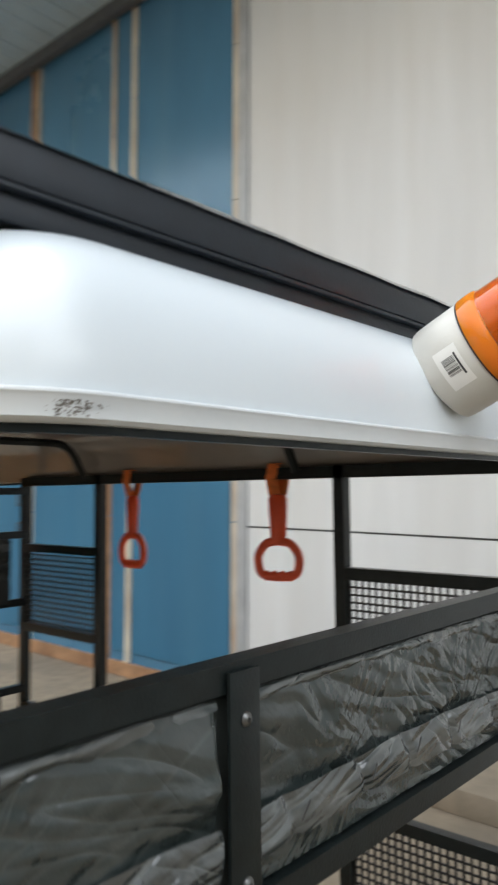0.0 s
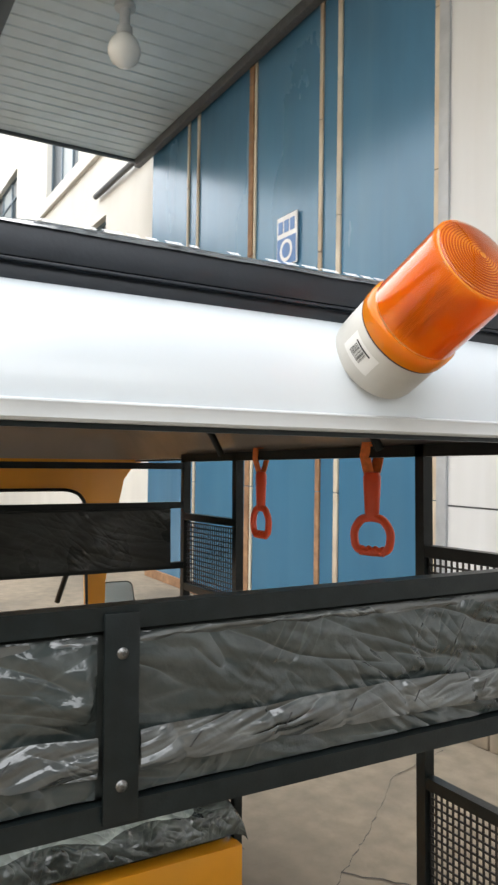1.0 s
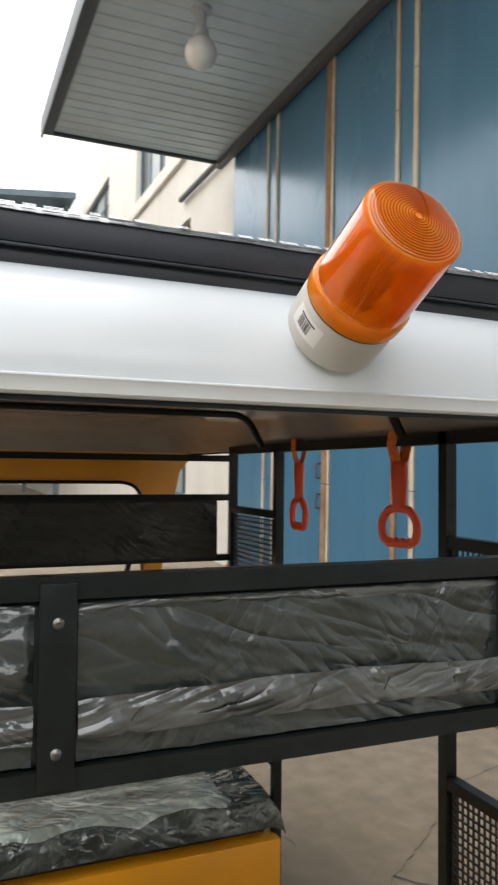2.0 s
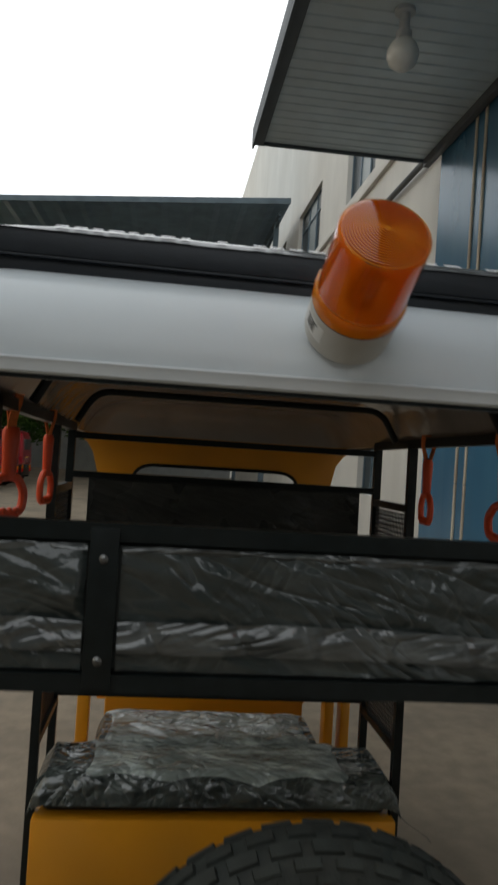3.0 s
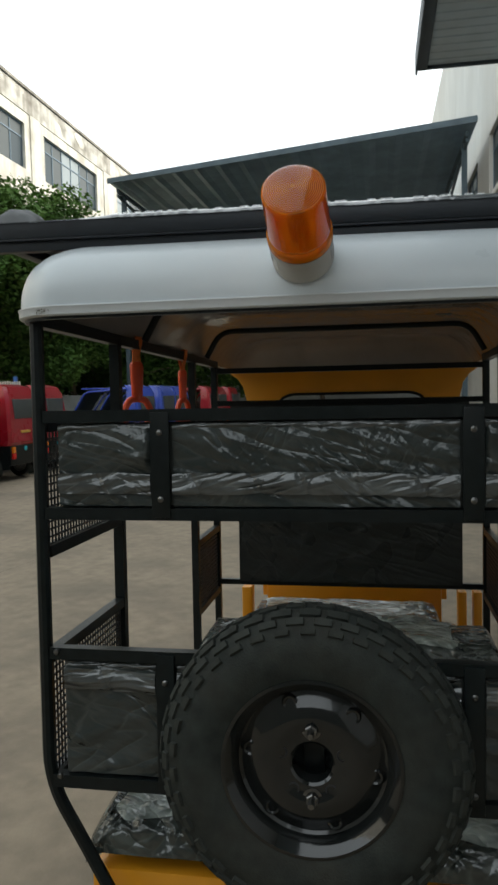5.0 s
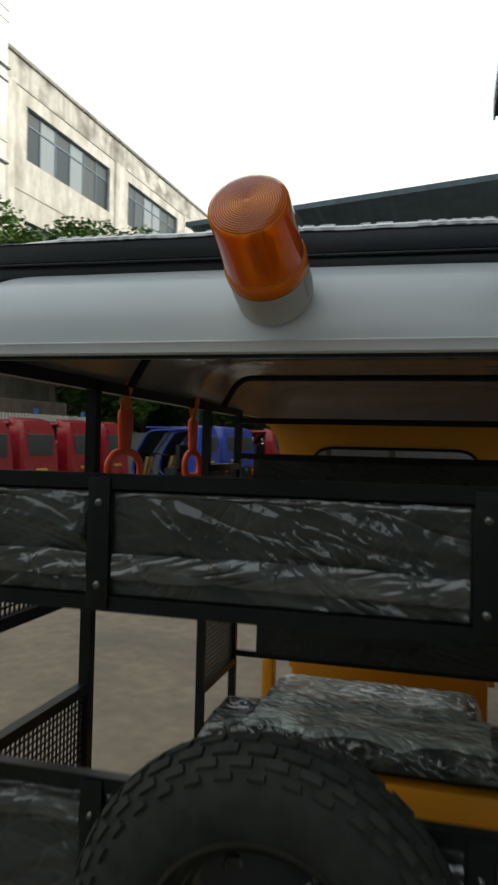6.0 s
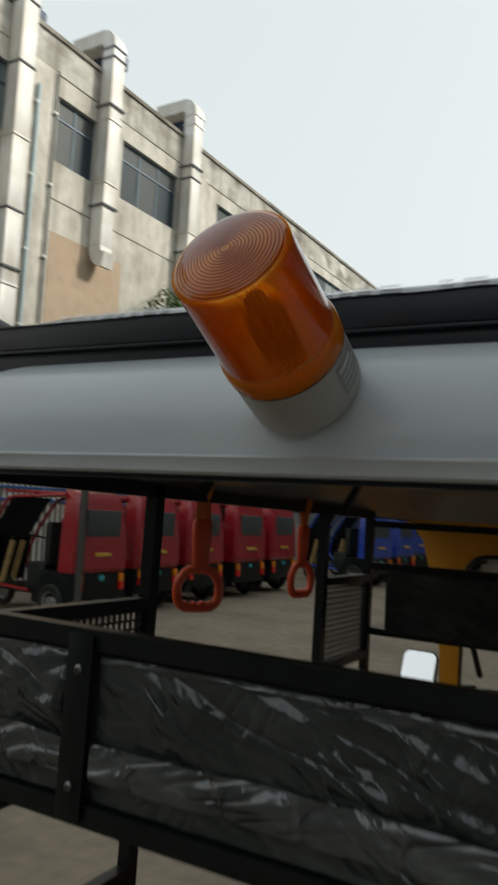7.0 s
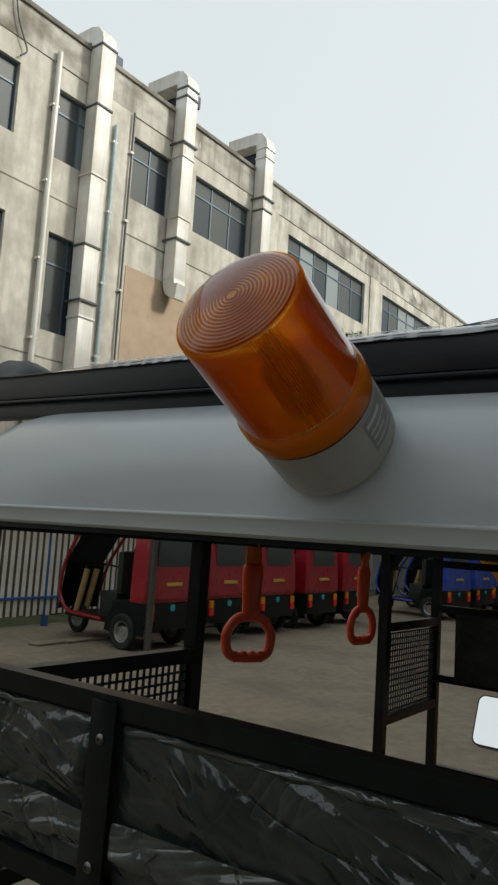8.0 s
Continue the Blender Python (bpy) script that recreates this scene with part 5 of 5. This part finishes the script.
# ---------------------------------------------------------------- parked tricycles across the yard
def parked(paint, label, m, group):
    """Small closed-cab tricycle; local x to its side, y backwards, ground at z = 0."""
    t = thing("parked_tricycle", label, "tricycle", m, group)
    bm = B()
    W2 = .50
    sec = [(-.02, .64, W2), (.02, .70, W2), (.0, 1.15, W2 - .01), (-.05, 1.55, W2 - .05), (-.12, 1.70, W2 - .10), (-.30, 1.75, W2 - .14)]
    fronts = [(-.30, .64), (-.30, .70), (-.30, 1.15), (-.31, 1.55), (-.34, 1.70), (-.42, 1.75)]
    rings = []
    for (yr, z, w), (yf, _) in zip(sec, fronts):
        rings.append([bm.verts.new(p) for p in ((-w + .05, yr, z), (w - .05, yr, z), (w, yr - .05, z), (w, yf, z), (-w, yf, z), (-w, yr - .05, z))])
    for p, q in zip(rings, rings[1:]):
        for j in range(6):
            bm.faces.new((p[j], p[(j + 1) % 6], q[(j + 1) % 6], q[j]))
    bm.faces.new(rings[0][::-1])
    bm.faces.new(rings[-1])
    body = part("body", bm, paint, t, "painted rear cab")
    bm = B()
    box(bm, -.32, .32, -.05, .012, 1.12, 1.48, .02)
    part("rear_window", bm, M_GLASSMID, body, "dark rear window")
    for s in (-1, 1):
        bm = B()
        sweep(bm, arc_corner([(s * .46, -.30, 1.66), (s * .46, -1.45, 1.60), (s * .42, -1.85, 1.05), (s * .38, -1.98, .60), (s * .40, -1.75, .36), (s * .44, -.9, .34)], .16), .026, 8)
        part("side_frame", bm, paint, t, "painted door frame tube")
        bm = B()
        box(bm, s * .39 - .043, s * .39 + .043, -.015, .03, .40, .505, .012)
        part("tail_lamp", bm, M_REDLENS, t, "red tail lamp")
        bm = B()
        box(bm, s * .39 - .041, s * .39 + .041, -.015, .028, .508, .625, .012)
        part("indicator_lamp", bm, M_ORANGELENS, t, "orange indicator lamp")
        wheel("rear_wheel", s * .47, -.42, .235, .235, .10, pose(0, 0, 0, 0, 90), t, "black wheel with grey hub", .14)
        bm = B()
        sweep(bm, [(s * .47, -.42 + .31 * math.cos(radians(a)), .235 + .31 * math.sin(radians(a))) for a in range(-5, 186, 19)], .075, 4, square=True, r2=.006, up=(1, 0, 0))
        part("mudguard", bm, M_BLACK, t, "black mudguard")
        bm = B()
        sweep(bm, [(s * .09, -1.93, .24), (s * .09, -1.72, .95)], .045, 10)
        part("fork_cover", bm, M_WRAP, t, "tan foam sleeve on the fork")
    bm = B()
    box(bm, -.47, .47, -.70, -.01, .28, .638, .03)
    part("lower_body", bm, M_BLACK, t, "black plastic lower body")
    bm = B()
    lathe(bm, [(.001, 0), (.046, 0), (.046, .012), (.038, .016), (.001, .016)], 20, pose(-.02, -.012, .57, -90), cap=False)
    part("reflector", bm, M_CYAN, t, "cyan round reflector")
    bm = B()
    box(bm, -.15, .15, -.012, .030, .86, .91, .012)
    part("badge", bm, M_GOLD, t, "gold badge strip")
    bm = B()
    box(bm, -.46, .46, -1.55, -.32, 1.66, 1.70, .015)
    part("front_roof", bm, paint, t, "painted roof panel")
    bm = B()
    box(bm, -.42, .42, -1.75, -.60, .30, .36, .01)
    part("floor", bm, M_BLACK, t)
    bm = B()
    box(bm, -.38, .38, -1.05, -.70, .36, .72, .03)
    part("seat", bm, M_VINYL, t, "black driver seat")
    bm = B()
    box(bm, -.38, .38, -.74, -.62, .70, 1.28, .04)
    part("backrest", bm, M_VINYL, t, "black seat back")
    bm = B()
    sheet(bm, (-.36, -2.0, .36), (.72, 0, 0), (0, .12, .68), 14, 10, lambda p, s, u: p + Vector((0, -.16 * math.sin(math.pi * s), 0)))
    g = bmesh.ops.extrude_face_region(bm, geom=bm.faces[:])
    bmesh.ops.translate(bm, vec=(0, .02, 0), verts=[v for v in g["geom"] if isinstance(v, bmesh.types.BMVert)])
    part("front_fairing", bm, M_BLACK, t, "black inner face of the front fairing")
    bm = B()
    sheet(bm, (-.36, -1.90, 1.04), (.72, 0, 0), (0, .42, .56), 10, 6, lambda p, s, u: p + Vector((0, -.10 * math.sin(math.pi * s), 0)))
    part("windscreen", bm, M_GLASS, t, "clear windscreen")
    bm = B()
    sweep(bm, arc_corner([(-.34, -1.45, 1.0), (-.2, -1.62, 1.03), (.2, -1.62, 1.03), (.34, -1.45, 1.0)], .1), .014, 8)
    part("handlebar", bm, M_BLACK, t)
    wheel("front_wheel", 0, -1.95, .215, .215, .08, pose(0, 0, 0, 0, 90), t, "black front wheel", .13)
    return t


red = parked(M_RED, "red three-wheeled passenger tricycle parked in a row", pose(-7.62, -5.5, 0, 0, 0, -4), "parked tricycle row")
for i in range(1, 5):
    copy_thing(red, pose(-7.62 - 1.37 * i, -5.5 + random.uniform(-.1, .1), 0, 0, 0, -4 + random.uniform(-2, 2)))
blue = parked(M_BLUE, "blue three-wheeled passenger tricycle parked side-on", pose(-16.0, -4.45, 0, 0, 0, -12), "far tricycle row")
for x, y, a in ((-17.7, -4.4, -8), (-19.4, -4.5, -14)):
    copy_thing(blue, pose(x, y, 0, 0, 0, a))
for x, y, a in ((-21.4, -4.0, -6), (-23.1, -4.1, -10), (-24.8, -4.0, -7)):
    tagged(copy_thing(red, pose(x, y, 0, 0, 0, a)), "red three-wheeled tricycle parked far off", group="far tricycle row")

# ---------------------------------------------------------------- fence, verge, wall and trees
verge = B()
sheet(verge, (-30, -13.4, 0.03), (36, 0, 0), (0, 5.1, 0), 90, 14, lambda p, s, t: p + Vector((0, 0, .05 * noise.noise(p * 1.3))) if .02 < t < .98 else p - Vector((0, 0, .04)))
# added wall; its dark brown stands for the shade between the slats
wall = B()
box(wall, -17.5, 4, -9.35, -9.1, 0, 2.3, .01)
solid("fence_backing", wall, M_BOUNDARY, "dark brown wall added behind the fence gaps", kind="structure", smooth=False)
solid("verge", verge, M_GRASS, "patchy grass verge behind the fence", kind="structure")
FNY = -8.15
fence = thing("palisade_fence", "white and blue steel palisade fence", "fence")
bm = B()
box(bm, -.036, .036, -.008, .008, .18, 1.92, .006, 1)
slat_me = mesh_of(bm, "slat")
slat_me.materials.append(M_FENCEWHITE)
x = -1.0
k = 0
while x > -17:
    if k % 18 == 0:
        bm = B()
        box(bm, x - .045, x + .045, FNY - .09, FNY - .012, 0, 2.05, .008)
        part("post", bm, M_FENCEBLUE, fence, "blue fence post")
    s = new("slat", slat_me)
    s.parent = fence
    s.location = (x, FNY, random.uniform(-.01, .01))
    x -= .125
    k += 1
for z in (.45, 1.55, 1.75):
    bm = B()
    box(bm, -17, -.95, FNY + .010, FNY + .035, z - .02, z + .02, .004)
    part("rail", bm, M_FENCEBLUE, fence, "blue fence rail")
bm = B()
lathe(bm, [(.05, 0), (.05, 2.6), (.02, 2.62), (.001, 2.62)], 14, pose(-7.18, -5.5, 0))
solid("steel_pole", bm, M_STEEL, "bare grey steel pole standing in the yard", "pole")
bm = B()
for i in range(8):
    box(bm, -6.9 - i * .5, -6.41 - i * .5, -6.9 + .05 * math.sin(i), -6.72 + .05 * math.sin(i), 0, .02 + random.uniform(0, .02), .008)
solid("kerb_stones", bm, M_CONCRETE, "low row of broken kerb stones", kind="structure")
bm = B()
box(bm, -36, -22, -9.6, -9.4, 0, 1.55, .01)
solid("yard_wall", bm, M_GREYWALL2, "low grey yard wall under the trees", kind="structure", smooth=False)


def tree(x, y, h, crown_r, seed, leaves):
    rnd = random.Random(seed)
    t = thing("tree", "broadleaf tree with dense dark green crown", "tree", pose(x, y, 0), "trees along the verge")
    bm = B()
    tips = []
    trunk = [Vector((0, 0, 0)), Vector((.1, .05, h * .25)), Vector((.05, -.1, h * .5)), Vector((.15, 0, h * .8))]
    for i, (a, b) in enumerate(zip(trunk, trunk[1:])):
        r0, r1 = .17 * (1 - i * .28), .17 * (1 - (i + 1) * .28)
        ra = [bm.verts.new(a + Vector((r0 * math.cos(k * .785), r0 * math.sin(k * .785), 0))) for k in range(8)]
        rb = [bm.verts.new(b + Vector((r1 * math.cos(k * .785), r1 * math.sin(k * .785), 0))) for k in range(8)]
        for k in range(8):
            bm.faces.new((ra[k], ra[(k + 1) % 8], rb[(k + 1) % 8], rb[k]))
    for i in range(11):
        a = trunk[1].lerp(trunk[3], rnd.uniform(.1, 1))
        ang = i * 2.4 + rnd.uniform(-.4, .4)
        d = Vector((math.cos(ang), math.sin(ang), rnd.uniform(.25, .9))) * crown_r * rnd.uniform(.6, .95)
        mid = a + d * .5 + Vector((0, 0, .15))
        sweep(bm, [a, mid, a + d], .035, 5)
        tips += [a + d, mid]
    part("trunk", bm, M_BARK, t)
    cl = [(p + Vector((rnd.uniform(-.3, .3), rnd.uniform(-.3, .3), rnd.uniform(0, .5))), rnd.uniform(.45, .85) * crown_r * .5) for p in tips for _ in range(2)]
    verts, faces = [], []
    for _ in range(int(leaves * 1.5)):
        c, r = rnd.choice(cl)
        v = Vector((rnd.gauss(0, 1), rnd.gauss(0, 1), rnd.gauss(0, 1))).normalized() * r * rnd.uniform(.55, 1.05)
        p = c + v
        u = Vector((rnd.gauss(0, 1), rnd.gauss(0, 1), rnd.gauss(0, .6))).normalized()
        w = u.cross(Vector((rnd.gauss(0, 1), rnd.gauss(0, 1), rnd.gauss(0, 1)))).normalized()
        s = rnd.uniform(.06, .115)
        k = len(verts)
        verts += [p - u * s, p + w * s * .5, p + u * s, p - w * s * .5]
        faces.append((k, k + 1, k + 2, k + 3))
    me = bpy.data.meshes.new("crown")
    me.from_pydata([tuple(v) for v in verts], [], faces)
    me.materials.append(M_LEAF)
    ob = new("crown", me)
    ob.parent = t
    tagged(ob, kind="stuff")


for i, (x, y, h, r, n) in enumerate(((-19.75, -10.8, 7.45, 2.6, 26000), (-22.2, -11.0, 7.4, 2.6, 24000), (-26.6, -10.8, 5.9, 2.5, 12000), (-30.0, -11.0, 5.6, 2.5, 9000), (-35, -11, 5.2, 2.6, 8000), (-41, -10.5, 5.2, 2.8, 8000), (-47, -9.5, 5.2, 2.8, 7000), (-23.2, -10.2, 3.2, 1.9, 9000), (-28, -10.3, 3.4, 2.1, 9000), (-33, -10.2, 3.4, 2.2, 9000), (-38.5, -10, 3.6, 2.4, 9000), (-45, -9, 3.6, 2.6, 9000), (-31, -7.2, 4.6, 2.6, 9000), (-33, -4.4, 4.4, 2.6, 9000), (-34, -1.6, 4.2, 2.6, 8000), (-29.5, -9.4, 5.2, 2.4, 9000))):
    tree(x, y, h, r, i + 3, n)
